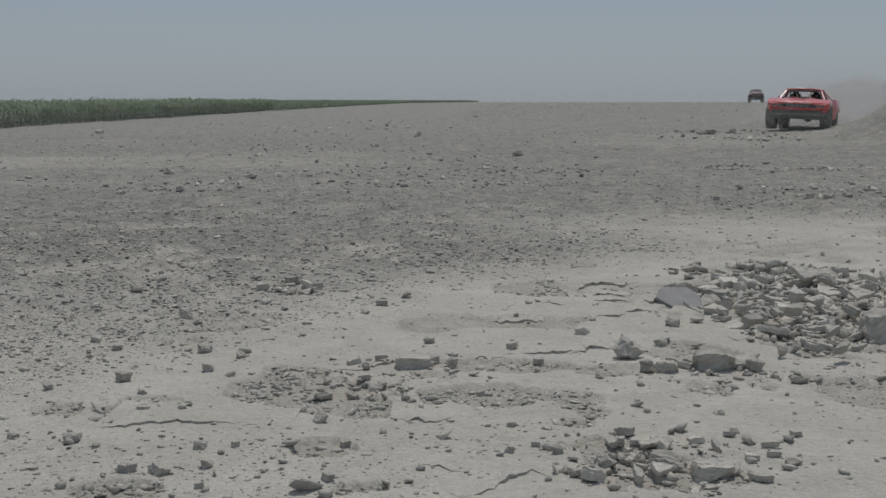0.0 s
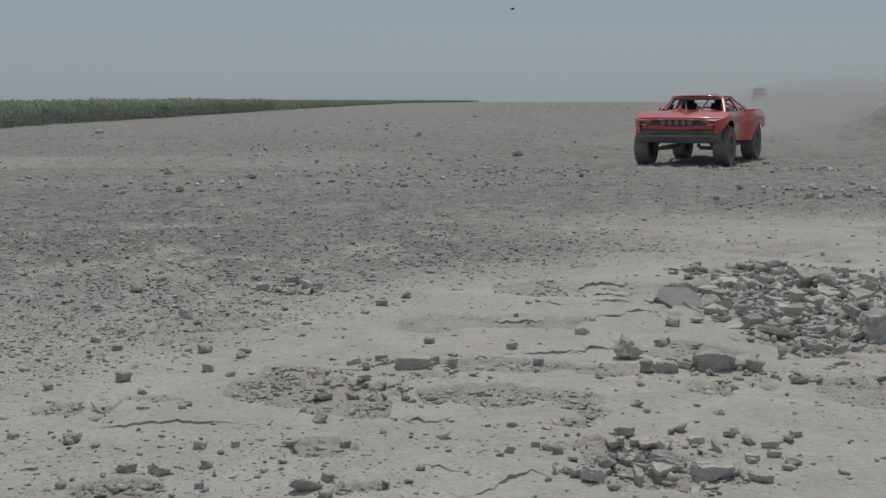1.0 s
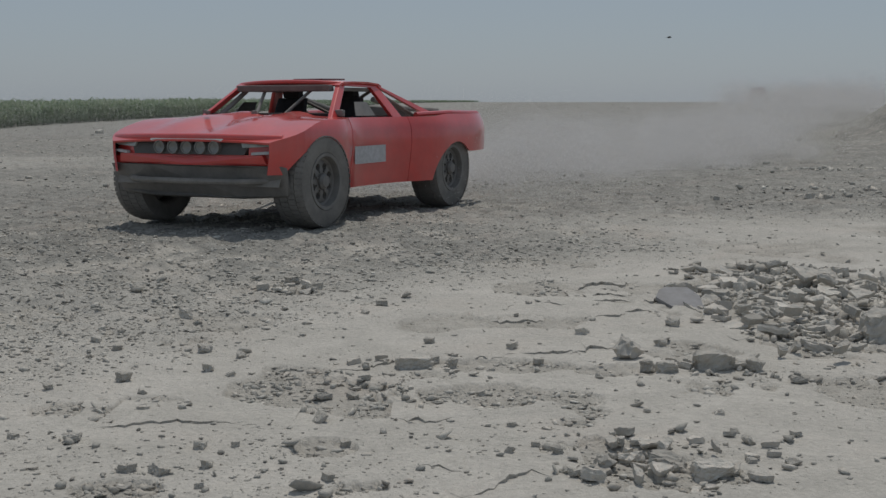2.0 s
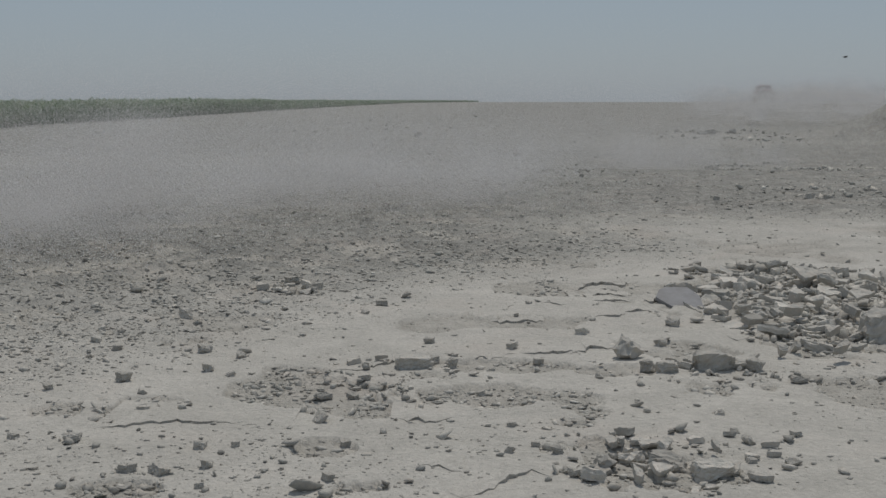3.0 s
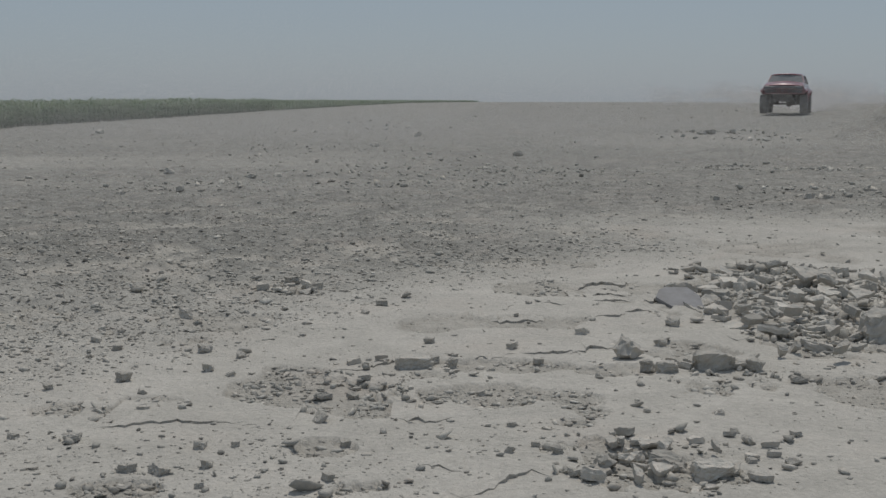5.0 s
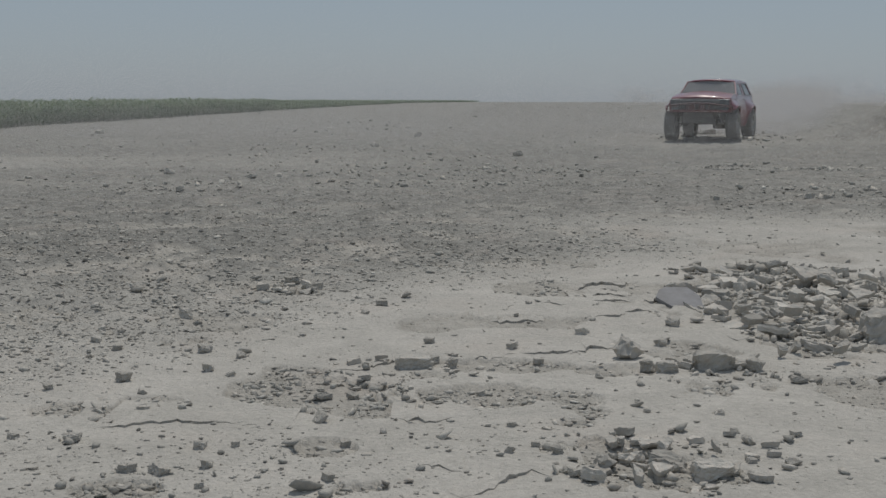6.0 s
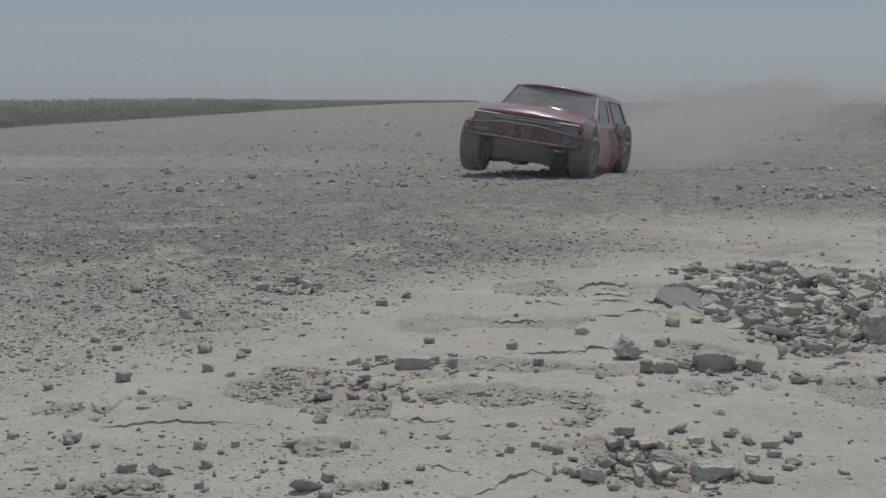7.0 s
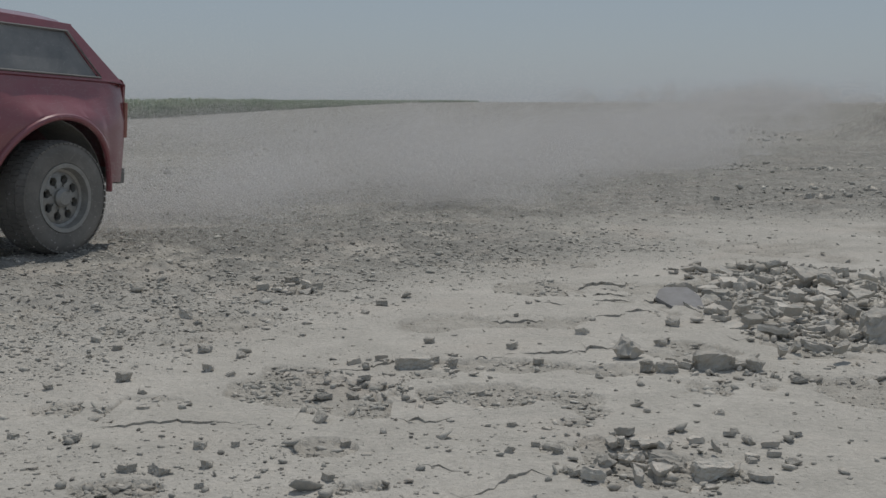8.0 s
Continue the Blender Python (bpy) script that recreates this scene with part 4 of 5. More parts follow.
def brick_shape(rng, sx, sy, sz):
    """A squarish block of mud broken out of the crust, split along flat faces and crumbled at its edges."""
    bm = bmesh.new()
    bmesh.ops.create_cube(bm, size=1.0)
    bmesh.ops.subdivide_edges(bm, edges=bm.edges, cuts=9, use_grid_fill=True)
    bmesh.ops.triangulate(bm, faces=bm.faces)
    shift = Vector(rng.uniform(-50, 50, 3))
    cuts = [(Vector(rng.normal(size=3)).normalized(), rng.uniform(0.36, 0.56)) for _ in range(6)]
    for v in bm.verts:
        p = v.co.copy()
        p += p.normalized() * 0.16 * noise.noise(p * 1.7 + shift)
        for n, d in cuts:
            over = p.dot(n) - d
            if over > 0:
                p = p - n * over
        p += p.normalized() * (0.09 * noise.noise(p * 5.5 + shift) + 0.07 * noise.noise(p * 13 + shift))
        v.co = Vector((p.x * sx, p.y * sy, p.z * sz))
    bm.verts.index_update()
    out = np.array([tuple(q.co) for q in bm.verts]), np.array([[q.index for q in p.verts] for p in bm.faces])
    bm.free()
    return out


def chip_shape(rng, flat):
    box = np.array([(a, b, c) for a in (-1, 1) for b in (-1, 1) for c in (-1, 1)], float)
    return hull_shape(box * rng.uniform(0.3, 1.0, (8, 3)) * (1.1, 0.9, flat) * 0.5)


shape_rng = fresh(11)
CLOD_SHAPES = [crag_shape(shape_rng, f, 3) for f in (0.6, 0.7, 0.8, 0.55, 0.9, 0.65, 0.75, 0.6, 0.5, 0.8)]
POD_SHAPES = [crag_shape(shape_rng, f, 1) for f in (0.4, 0.5, 0.6, 0.35, 0.7, 0.45, 0.55, 0.65)]
FLAKE_SHAPES = [slab_shape(shape_rng) for _ in range(6)]
SLAB_SHAPES = [slab_shape(shape_rng, 3) for _ in range(14)]
BIT_SHAPES = [chip_shape(shape_rng, f) for f in (0.15, 0.22, 0.3, 0.38, 0.2, 0.5)]
CHIP_SHAPES = [chip_shape(shape_rng, f) for f in (0.35, 0.45, 0.55, 0.4, 0.65, 0.5, 0.3, 0.6)]


def turns(rz, tilt, way):
    """Rotation matrices: a turn about z, then a tilt towards way."""
    c, s = np.cos(rz), np.sin(rz)
    z = np.zeros_like(c)
    Rz = np.stack([np.stack([c, -s, z], -1), np.stack([s, c, z], -1), np.stack([z, z, z + 1], -1)], -2)
    ux, uy = -np.sin(way), np.cos(way)
    ct, st_ = np.cos(tilt), np.sin(tilt)
    Rt = np.stack([np.stack([ct + ux * ux * (1 - ct), ux * uy * (1 - ct), uy * st_], -1),
                   np.stack([ux * uy * (1 - ct), ct + uy * uy * (1 - ct), -ux * st_], -1),
                   np.stack([-uy * st_, ux * st_, ct], -1)], -2)
    return Rt @ Rz


def scatter(name, shapes, x, y, size, mat, seed, label, sink=0.18, tilt=0.5, category="clods"):
    rng = fresh(seed)
    n = len(x)
    R = turns(rng.uniform(0, 2 * np.pi, n), rng.normal(0, tilt, n), rng.uniform(0, 2 * np.pi, n))
    stretch = np.stack([rng.uniform(0.8, 1.35, n), rng.uniform(0.8, 1.2, n), rng.uniform(0.7, 1.15, n)], -1)
    base = np.stack([x, y, ground_z(x, y) + size * sink], -1)
    pick = rng.integers(0, len(shapes), n)
    vs, fs, start = [], [], 0
    for k, (v, f) in enumerate(shapes):
        i = np.nonzero(pick == k)[0]
        if not len(i):
            continue
        pts = np.einsum("nij,npj->npi", R[i], v[None] * stretch[i][:, None] * size[i][:, None, None]) + base[i][:, None]
        vs.append(pts.reshape(-1, 3))
        fs.append((f[None] + (start + np.arange(len(i)) * len(v))[:, None, None]).reshape(-1, 3))
        start += pts.shape[0] * pts.shape[1]
    ob = link_mesh(name, np.concatenate(vs), np.concatenate(fs), mat)
    return tagged(ob, label, category, kind="stuff")


def wedge(rng, n, r0, r1, half=23.0):
    """Places spread over a fan in front, thinning with distance."""
    u = rng.uniform(0, 1, n)
    r = 1 / (1 / r0 + u * (1 / r1 - 1 / r0))
    a = np.radians(rng.uniform(-half, half, n))
    return r * np.sin(a), r * np.cos(a), r


def small_clods():
    rng = fresh(101)
    x, y, r = wedge(rng, 260000, 3.3, 120.0)
    patch = step(-0.05, 0.55, fbm(x * 1.1, y * 0.8, 4, 61))
    w = till(x, y)
    keep = rng.uniform(0, 1, len(x)) < (0.010 + 0.075 * patch) * (0.7 + 0.3 * step(3.6, 5.6, r)) * (1 - w) + w * (0.36 + 0.6 * patch) * (1 - 0.35 * step(12, 30, r))
    x, y, r = x[keep], y[keep], r[keep]
    coarse = 1 + 0.25 * till(x, y) * step(5.5, 8, r) * step(20, 11, r)
    size = np.minimum((0.003 + 0.0007 * r) * (rng.pareto(2.5, len(x)) + 0.85), 0.015 + 0.0016 * r) * np.where(rng.uniform(0, 1, len(x)) < 0.05, 1.7, 1.0)
    size = np.maximum(size * coarse * (1 - 0.2 * step(9, 14, r)), 0.005)
    scatter("small_clods", CHIP_SHAPES + BIT_SHAPES, x, y, size, CLODS, 102, "countless small grey-brown clods strewn over dry earth", 0.06, 0.22)


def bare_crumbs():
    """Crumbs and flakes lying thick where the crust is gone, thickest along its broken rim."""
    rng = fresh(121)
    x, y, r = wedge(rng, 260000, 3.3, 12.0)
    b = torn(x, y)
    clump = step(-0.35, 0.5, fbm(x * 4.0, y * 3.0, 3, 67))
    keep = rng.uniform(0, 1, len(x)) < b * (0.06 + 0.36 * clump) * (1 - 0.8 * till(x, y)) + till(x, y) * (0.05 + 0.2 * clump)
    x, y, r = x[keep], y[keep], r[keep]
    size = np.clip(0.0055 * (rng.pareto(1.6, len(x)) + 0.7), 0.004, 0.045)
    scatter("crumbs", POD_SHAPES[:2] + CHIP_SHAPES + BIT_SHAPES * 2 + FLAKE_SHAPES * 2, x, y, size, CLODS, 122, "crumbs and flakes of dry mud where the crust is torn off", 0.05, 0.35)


def middling_clods():
    rng = fresh(111)
    x, y, r = wedge(rng, 5200, 3.4, 55.0)
    patch = step(0.0, 0.6, fbm(x * 0.5, y * 0.5, 3, 63))
    keep = rng.uniform(0, 1, len(x)) < (0.14 + 0.5 * patch) * (1 - 0.55 * step(7, 11, r)) * (0.5 + 0.65 * till(x, y))
    x, y, r = x[keep], y[keep], r[keep]
    size = np.minimum(0.013 * (rng.pareto(2.3, len(x)) + 1) + 0.0009 * r, 0.08)
    scatter("clods", POD_SHAPES, x, y, size, CLODS, 112, "fist-sized dry earth clods lying on the crust", 0.2, 0.5)


def far_clods():
    rng = fresh(131)
    x, y, r = wedge(rng, 2600, 17.0, 80.0, 21.0)
    patch = step(-0.1, 0.5, fbm(x * 0.16, y * 0.1, 3, 71))
    keep = (rng.uniform(0, 1, len(x)) < 0.1 + 0.55 * patch) & (x > maize_edge(y) + 1.5)
    x, y, r = x[keep], y[keep], r[keep]
    size = np.minimum(0.03 * (rng.pareto(2.2, len(x)) + 0.8) + 0.0008 * r, 0.12)
    scatter("clods", POD_SHAPES + CHIP_SHAPES, x, y, size, CLODS, 132, "dark dry clods scattered over the far field", 0.16, 0.5)


def rubble(name, seed, n, cx, cy, rx, ry, lo, hi, label, shapes=None, lift=0.0):
    rng = fresh(seed)
    a, q = rng.uniform(0, 2 * np.pi, n), np.sqrt(rng.uniform(0, 1, n))
    q = q * (0.75 + 0.35 * np.sin(3 * a + seed) * np.cos(2 * a))
    x, y = cx + rx * q * np.cos(a), cy + ry * q * np.sin(a)
    size = np.clip(lo * (rng.pareto(1.35, n) + 0.7), 0.6 * lo, hi)
    return scatter(name, shapes or CHIP_SHAPES + FLAKE_SHAPES + POD_SHAPES[:3], x, y, size, CLODS, seed + 1, label, 0.12 + lift, 0.7)


small_clods()
bare_crumbs()
middling_clods()
far_clods()
rubble("rubble_heap", 201, 5200, 2.4, 7.3, 1.05, 1.75, 0.011, 0.08, "loose dry clods between broken crust slabs")
rubble("rubble_heap", 203, 170, 0.72, 4.02, 0.5, 0.42, 0.01, 0.05, "loose clods round a torn-up patch of crust")
rubble("rubble_heap", 205, 190, -0.4, 5.1, 0.5, 0.5, 0.01, 0.05, "a spill of crumbled clods on smooth crust")
rubble("rubble_heap", 207, 70, -1.2, 4.75, 0.3, 0.22, 0.01, 0.045, "a spill of crumbled clods on smooth crust")
rubble("rubble_heap", 209, 60, -0.98, 7.75, 0.24, 0.2, 0.015, 0.06, "a few dry clods heaped together")
rubble("rubble_heap", 211, 100, 1.35, 5.3, 0.5, 0.25, 0.009, 0.04, "crumbled clods in front of large lumps")
rubble("rubble_heap", 213, 110, 5.0, 15.6, 1.3, 1.6, 0.02, 0.11, "dark clods thrown up in a low ridge")
rubble("rubble_heap", 215, 300, 6.8, 26.0, 2.6, 4.0, 0.03, 0.13, "rough clods on a churned rise")
rubble("rubble_heap", 217, 130, 10.0, 42.0, 3.5, 6.0, 0.06, 0.22, "dark clods on a far churned rise")
rubble("rubble_heap", 221, 110, -3.8, 17.6, 1.8, 1.3, 0.02, 0.1, "dark clods strewn over churned earth")
rubble("rubble_heap", 223, 150, 1.6, 22.6, 2.6, 2.2, 0.022, 0.11, "dark clods strewn over churned earth")
rubble("rubble_heap", 225, 420, 2.05, 6.15, 0.5, 0.4, 0.009, 0.06, "loose dry clods before broken crust slabs")
rubble("rubble_heap", 227, 260, 2.15, 8.75, 0.75, 0.22, 0.012, 0.1, "a rim of dark clods behind broken crust slabs")
rubble("rubble_heap", 219, 70, -4.0, 60.0, 9.0, 16.0, 0.06, 0.25, "scattered clods and stalk stumps far off")


def single(shape, x, y, size, m_tilt=0.0, way=0.0, turn=0.0, sink=0.2, name="clod", label="", group="", zadd=0.0):
    me = single.meshes.get((id(shape), name))
    if me is None:
        me = bpy.data.meshes.new(name)
        me.from_pydata([tuple(p) for p in shape[0]], [], [tuple(int(i) for i in f) for f in shape[1]])
        me.materials.append(CLOD)
        single.meshes[(id(shape), name)] = me
    ob = new(name, me)
    R = turns(np.array([turn]), np.array([m_tilt]), np.array([way]))[0]
    z = float(ground_z(np.array(x), np.array(y))) + size * sink + zadd
    ob.matrix_world = Matrix.Translation((x, y, z)) @ Matrix(R.tolist()).to_4x4() @ Matrix.Scale(size, 4)
    return tagged(ob, label, "clod" if name == "clod" else "slab", group)


single.meshes = {}


def noted_clods():
    """Single lumps that stand out on the smooth crust: x, y, size."""
    rng = fresh(301)
    west = [(-1.17, 5.87, 0.063), (-0.97, 5.76, 0.051), (-1.07, 5.44, 0.058), (-0.95, 5.33, 0.044), (-1.40, 5.24, 0.066), (-1.82, 6.40, 0.044), (-1.46, 6.82, 0.080),
            (-1.68, 5.07, 0.044), (-1.33, 4.25, 0.058), (-0.86, 4.19, 0.053), (-1.04, 3.90, 0.053), (-0.93, 3.88, 0.061), (-0.79, 3.95, 0.042), (-0.77, 3.72, 0.031),
            (-1.56, 4.30, 0.038), (-1.20, 4.76, 0.051), (-1.62, 5.93, 0.052), (-1.76, 6.08, 0.047), (-0.74, 4.22, 0.029), (-1.48, 4.78, 0.028), (-0.37, 7.22, 0.077),
            (-0.45, 6.94, 0.041), (-0.50, 4.97, 0.061), (-0.47, 4.54, 0.057), (-0.35, 4.27, 0.042), (-0.37, 3.80, 0.037), (-0.38, 4.99, 0.044), (-0.22, 4.38, 0.026)]
    east = [(-0.07, 6.08, 0.047), (0.34, 5.92, 0.058), (0.42, 6.88, 0.030), (0.52, 7.29, 0.032), (0.45, 5.64, 0.050), (0.26, 4.48, 0.035), (0.16, 5.05, 0.039),
            (0.33, 4.22, 0.033), (0.40, 4.11, 0.044), (0.23, 4.13, 0.036), (1.09, 5.99, 0.058), (0.85, 6.01, 0.035), (1.09, 4.22, 0.049), (1.04, 3.99, 0.033),
            (1.07, 4.35, 0.034), (1.08, 4.65, 0.039), (0.63, 4.24, 0.041), (0.71, 4.16, 0.032), (1.55, 5.19, 0.061), (1.00, 4.19, 0.020), (1.28, 4.31, 0.038),
            (0.73, 6.31, 0.068), (0.70, 5.32, 0.036), (1.26, 6.57, 0.077), (-1.02, 8.1, 0.085)]
    angular = [brick_shape(rng, 1.0, rng.uniform(0.7, 1.0), rng.uniform(0.5, 0.8)) for _ in range(9)]
    for x, y, s in west + east:
        single(angular[rng.integers(0, 9)], x, y, s, rng.normal(0, 0.2), rng.uniform(0, 6), rng.uniform(0, 6), 0.2,
               label="single grey-brown dry clod lying on pale crust", group="clods on the crust")
    blocks = [(1.24, 5.48, 0.19, 1.0, 0.55, 0.55, 0.1), (1.37, 5.5, 0.12, 1.1, 0.7, 0.45, -0.2), (1.42, 5.45, 0.08, 1, 0.9, 0.8, 0.8), (2.25, 6.08, 0.25, 1, 0.7, 0.75, 0.15),
              (0.95, 5.5, 0.075, 1, 0.8, 0.9, 1.0), (1.02, 5.4, 0.08, 1.2, 0.9, 0.7, 0.3), (0.88, 3.86, 0.12, 1, 0.7, 0.6, 0.2),
              (0.76, 3.98, 0.11, 1.1, 0.7, 0.6, -0.4), (2.6, 8.25, 0.2, 1.1, 0.8, 0.5, 0.4), (-0.13, 5.54, 0.13, 1.25, 0.8, 0.55, 0.1), (-0.07, 5.66, 0.1, 1.2, 0.8, 0.5, 0.2), (0.04, 5.6, 0.05, 1, 1, 1, 0.4)]
    for x, y, s, a, b, c, turn in blocks:
        single(brick_shape(rng, a, b, c), x, y, s, rng.normal(0, 0.12), rng.uniform(0, 6), turn, 0.28 * c,
               label="large dark-sided block of dried mud", group="large mud blocks")
    single(crag_shape(rng, 1.35, 3), 0.885, 5.72, 0.105, 0.1, 1.0, 0.6, 0.42, label="upright pointed lump of dried mud on pale crust", group="large mud lumps")
    big = [(0.55, 3.98, 0.1), (0.65, 4.06, 0.11), (2.0, 7.9, 0.16), (2.9, 7.2, 0.2), (1.75, 6.75, 0.16), (2.4, 6.5, 0.17), (3.0, 8.1, 0.2)]
    for x, y, s in big:
        single(CLOD_SHAPES[rng.integers(0, 10)], x, y, s * 0.72, rng.normal(0, 0.25), rng.uniform(0, 6), rng.uniform(0, 6), 0.24,
               label="rough lump of dried mud among broken slabs", group="large mud lumps")


def far_stones():
    """Lone lumps on the far field: x, y, size."""
    rng = fresh(331)
    spots = [(1.95, 32.0, 0.22), (-1.9, 33.5, 0.2), (-0.9, 43.0, 0.26), (-13.2, 47.0, 0.3), (-4.6, 20.5, 0.14), (-3.1, 19.6, 0.15), (-4.3, 16.2, 0.1), (-3.6, 16.6, 0.11),
             (-2.7, 19.8, 0.12), (4.3, 14.3, 0.14), (4.6, 14.5, 0.11), (3.2, 14.2, 0.08), (5.6, 16.0, 0.1), (9.2, 42.0, 0.3), (10.2, 43.0, 0.26), (8.4, 44.0, 0.2)]
    for x, y, s in spots:
        single(brick_shape(rng, 1.0, 0.9, 0.6), x, y, s, rng.normal(0, 0.2), rng.uniform(0, 6), rng.uniform(0, 6), 0.2,
               label="dry lump of earth standing out on the far field", group="lumps on the far field")


def crust_slabs():
    rng = fresh(311)
    # wide plates that show their pale tops, then steep ones that show dark broken edges: x, y, size, lean, height
    plates = [(2.38, 7.95, 0.30, 0.35, 0.05), (1.92, 6.6, 0.21, 0.42, 0.03), (1.68, 6.5, 0.17, 0.4, 0.02), (1.84, 5.62, 0.2, 0.36, 0.03), (2.28, 6.7, 0.19, 0.3, 0.04),
              (2.12, 7.35, 0.22, 0.3, 0.02), (2.5, 7.2, 0.2, 0.36, 0.04), (2.0, 6.1, 0.17, 0.35, 0.02), (2.75, 7.7, 0.24, 0.35, 0.06),
              (2.3, 5.75, 0.18, 0.3, 0.03), (0.72, 3.86, 0.12, 0.3, 0.01), (0.6, 3.78, 0.13, 0.25, 0.0), (0.95, 4.05, 0.1, 0.4, 0.01)]
    steep = [(2.15, 6.95, 0.15, 1.1, 0.03), (1.6, 5.72, 0.14, 0.9, 0.0), (1.58, 6.72, 0.19, 1.2, 0.02), (2.5, 7.85, 0.17, 1.0, 0.04), (2.35, 6.2, 0.16, 1.1, 0.02),
             (1.75, 6.95, 0.15, 1.2, 0.02), (1.7, 5.85, 0.13, 1.0, 0.0), (2.05, 8.65, 0.2, 1.0, 0.0), (1.75, 8.7, 0.17, 1.0, 0.0), (2.4, 8.7, 0.2, 1.0, 0.0), (0.82, 3.98, 0.1, 1.0, 0.0)]
    for rows, way in ((plates, -math.pi / 2), (steep, math.pi / 2)):
        for x, y, size, lean, up in rows:
            single(SLAB_SHAPES[rng.integers(0, 14)], x, y, size, lean, way + rng.normal(0, 0.5), rng.uniform(0, 6), 0.22, "crust_slab",
                   "broken plate of dried mud crust tilted among clods", "broken crust slabs", up)
    zones = [(16, 2.2, 7.1, 0.75, 1.3, 0.16, 0.27), (200, 2.4, 7.3, 1.0, 1.75, 0.075, 0.26), (60, 2.5, 6.6, 0.8, 0.8, 0.08, 0.24), (34, 0.78, 4.02, 0.42, 0.36, 0.05, 0.13), (12, -0.98, 7.75, 0.2, 0.16, 0.09, 0.16),
             (30, -0.15, 5.45, 0.42, 0.36, 0.04, 0.12), (26, 2.2, 8.7, 0.7, 0.25, 0.06, 0.14), (12, 1.25, 5.6, 0.3, 0.15, 0.05, 0.12), (34, 2.05, 6.2, 0.45, 0.35, 0.06, 0.16)]
    for n, cx, cy, rx, ry, lo, hi in zones:
        for _ in range(n):
            a, q = rng.uniform(0, 2 * np.pi), math.sqrt(rng.uniform(0, 1))
            single(SLAB_SHAPES[rng.integers(0, 14)], cx + rx * q * math.cos(a), cy + ry * q * math.sin(a), min(hi, lo * (rng.pareto(2.2) + 1)),
                   rng.normal(0.0, 0.3), rng.uniform(0, 2 * np.pi), rng.uniform(0, 6), 0.12, "crust_slab",
                   "broken plate of dried mud crust tilted among clods", "broken crust slabs")


def crust_edge(points, seed, height):
    """A lifted, ragged edge of a crust plate: a steep broken face and a top that slopes back into the ground."""
    rng = fresh(seed)
    P = []
    drift = 0.0
    for (x0, y0), (x1, y1) in zip(points, points[1:]):
        n = max(3, int(math.hypot(x1 - x0, y1 - y0) / 0.022))
        for k in range(n):
            f = k / n
            drift = 0.75 * drift + rng.normal(0, 0.02)
            P.append((x0 + (x1 - x0) * f + rng.normal(0, 0.004), y0 + (y1 - y0) * f + drift * 1.2))
    P.append(points[-1])
    rows = []
    h_now = 0.6
    for i, (x, y) in enumerate(P):
        end = min(i, len(P) - 1 - i) / 5
        h_now = min(1.3, max(0.05, h_now + rng.normal(0, 0.25)))
        h = height * min(1, end) * h_now
        z = float(ground_z(np.array(x), np.array(y)))
        zm = float(ground_z(np.array(x), np.array(y + 0.12)))
        zb = float(ground_z(np.array(x), np.array(y + 0.5)))
        rows.append([(x, y + 0.004, z - 0.03), (x, y - 0.006 * rng.uniform(-1, 1), z + h), (x, y + 0.12, max(zm, z) + 0.55 * h), (x, y + 0.5, zb - 0.012)])
    ob = part("crust_edge", sheet(rows, 0), GROUND, None)
    return tagged(ob, "cracked lifted edge of pale dried mud crust", "crack", "cracks in the crust")


noted_clods()
far_stones()
crust_slabs()
LONG_CRACKS = [
    ([(-0.5, 5.45), (-0.35, 5.51), (-0.22, 5.65), (-0.13, 5.62)], 0.014), ([(0.06, 5.66), (0.2, 5.7), (0.39, 5.79), (0.49, 5.86), (0.69, 5.82)], 0.011),
    ([(0.01, 3.69), (0.14, 3.75), (0.27, 3.84), (0.38, 3.91), (0.48, 3.99)], 0.014), ([(0.79, 7.54), (0.99, 7.63), (1.21, 7.65)], 0.014),
    ([(0.84, 6.8), (1.0, 6.83), (1.07, 6.96), (1.26, 7.02)], 0.02), ([(1.47, 6.24), (1.55, 6.14), (1.75, 6.26)], 0.022),
    ([(0.84, 7.96), (1.04, 8.01), (1.28, 8.21)], 0.016), ([(0.61, 5.76), (0.74, 5.9), (0.86, 5.95)], 0.012), ([(1.21, 7.45), (1.41, 7.3), (1.47, 7.04), (1.64, 7.02)], 0.02),
    ([(-1.05, 4.55), (-0.88, 4.58), (-0.76, 4.62)], 0.006), ([(-1.56, 4.34), (-1.48, 4.23), (-1.43, 4.13)], 0.005),
    ([(-0.09, 3.96), (0.01, 3.91), (0.07, 3.89)], 0.007)]
SHORT_CRACKS = [
    ([(0.15, 6.94), (0.32, 6.70), (0.57, 6.76)], 0.012),
    ([(0.32, 6.98), (0.43, 7.22)], 0.008),
    ([(0.60, 7.31), (0.75, 7.22)], 0.010),
    ([(0.89, 7.37), (1.17, 7.46)], 0.012),
    ([(-1.31, 4.46), (-1.04, 4.52), (-0.78, 4.53), (-0.57, 4.51)], 0.007),
    ([(-0.20, 4.55), (-0.05, 4.61), (0.05, 4.63)], 0.009),
    ([(-0.16, 4.34), (-0.09, 4.17)], 0.005)]
for k, (line, h) in enumerate(LONG_CRACKS + SHORT_CRACKS):
    crust_edge(line, 400 + k, h)


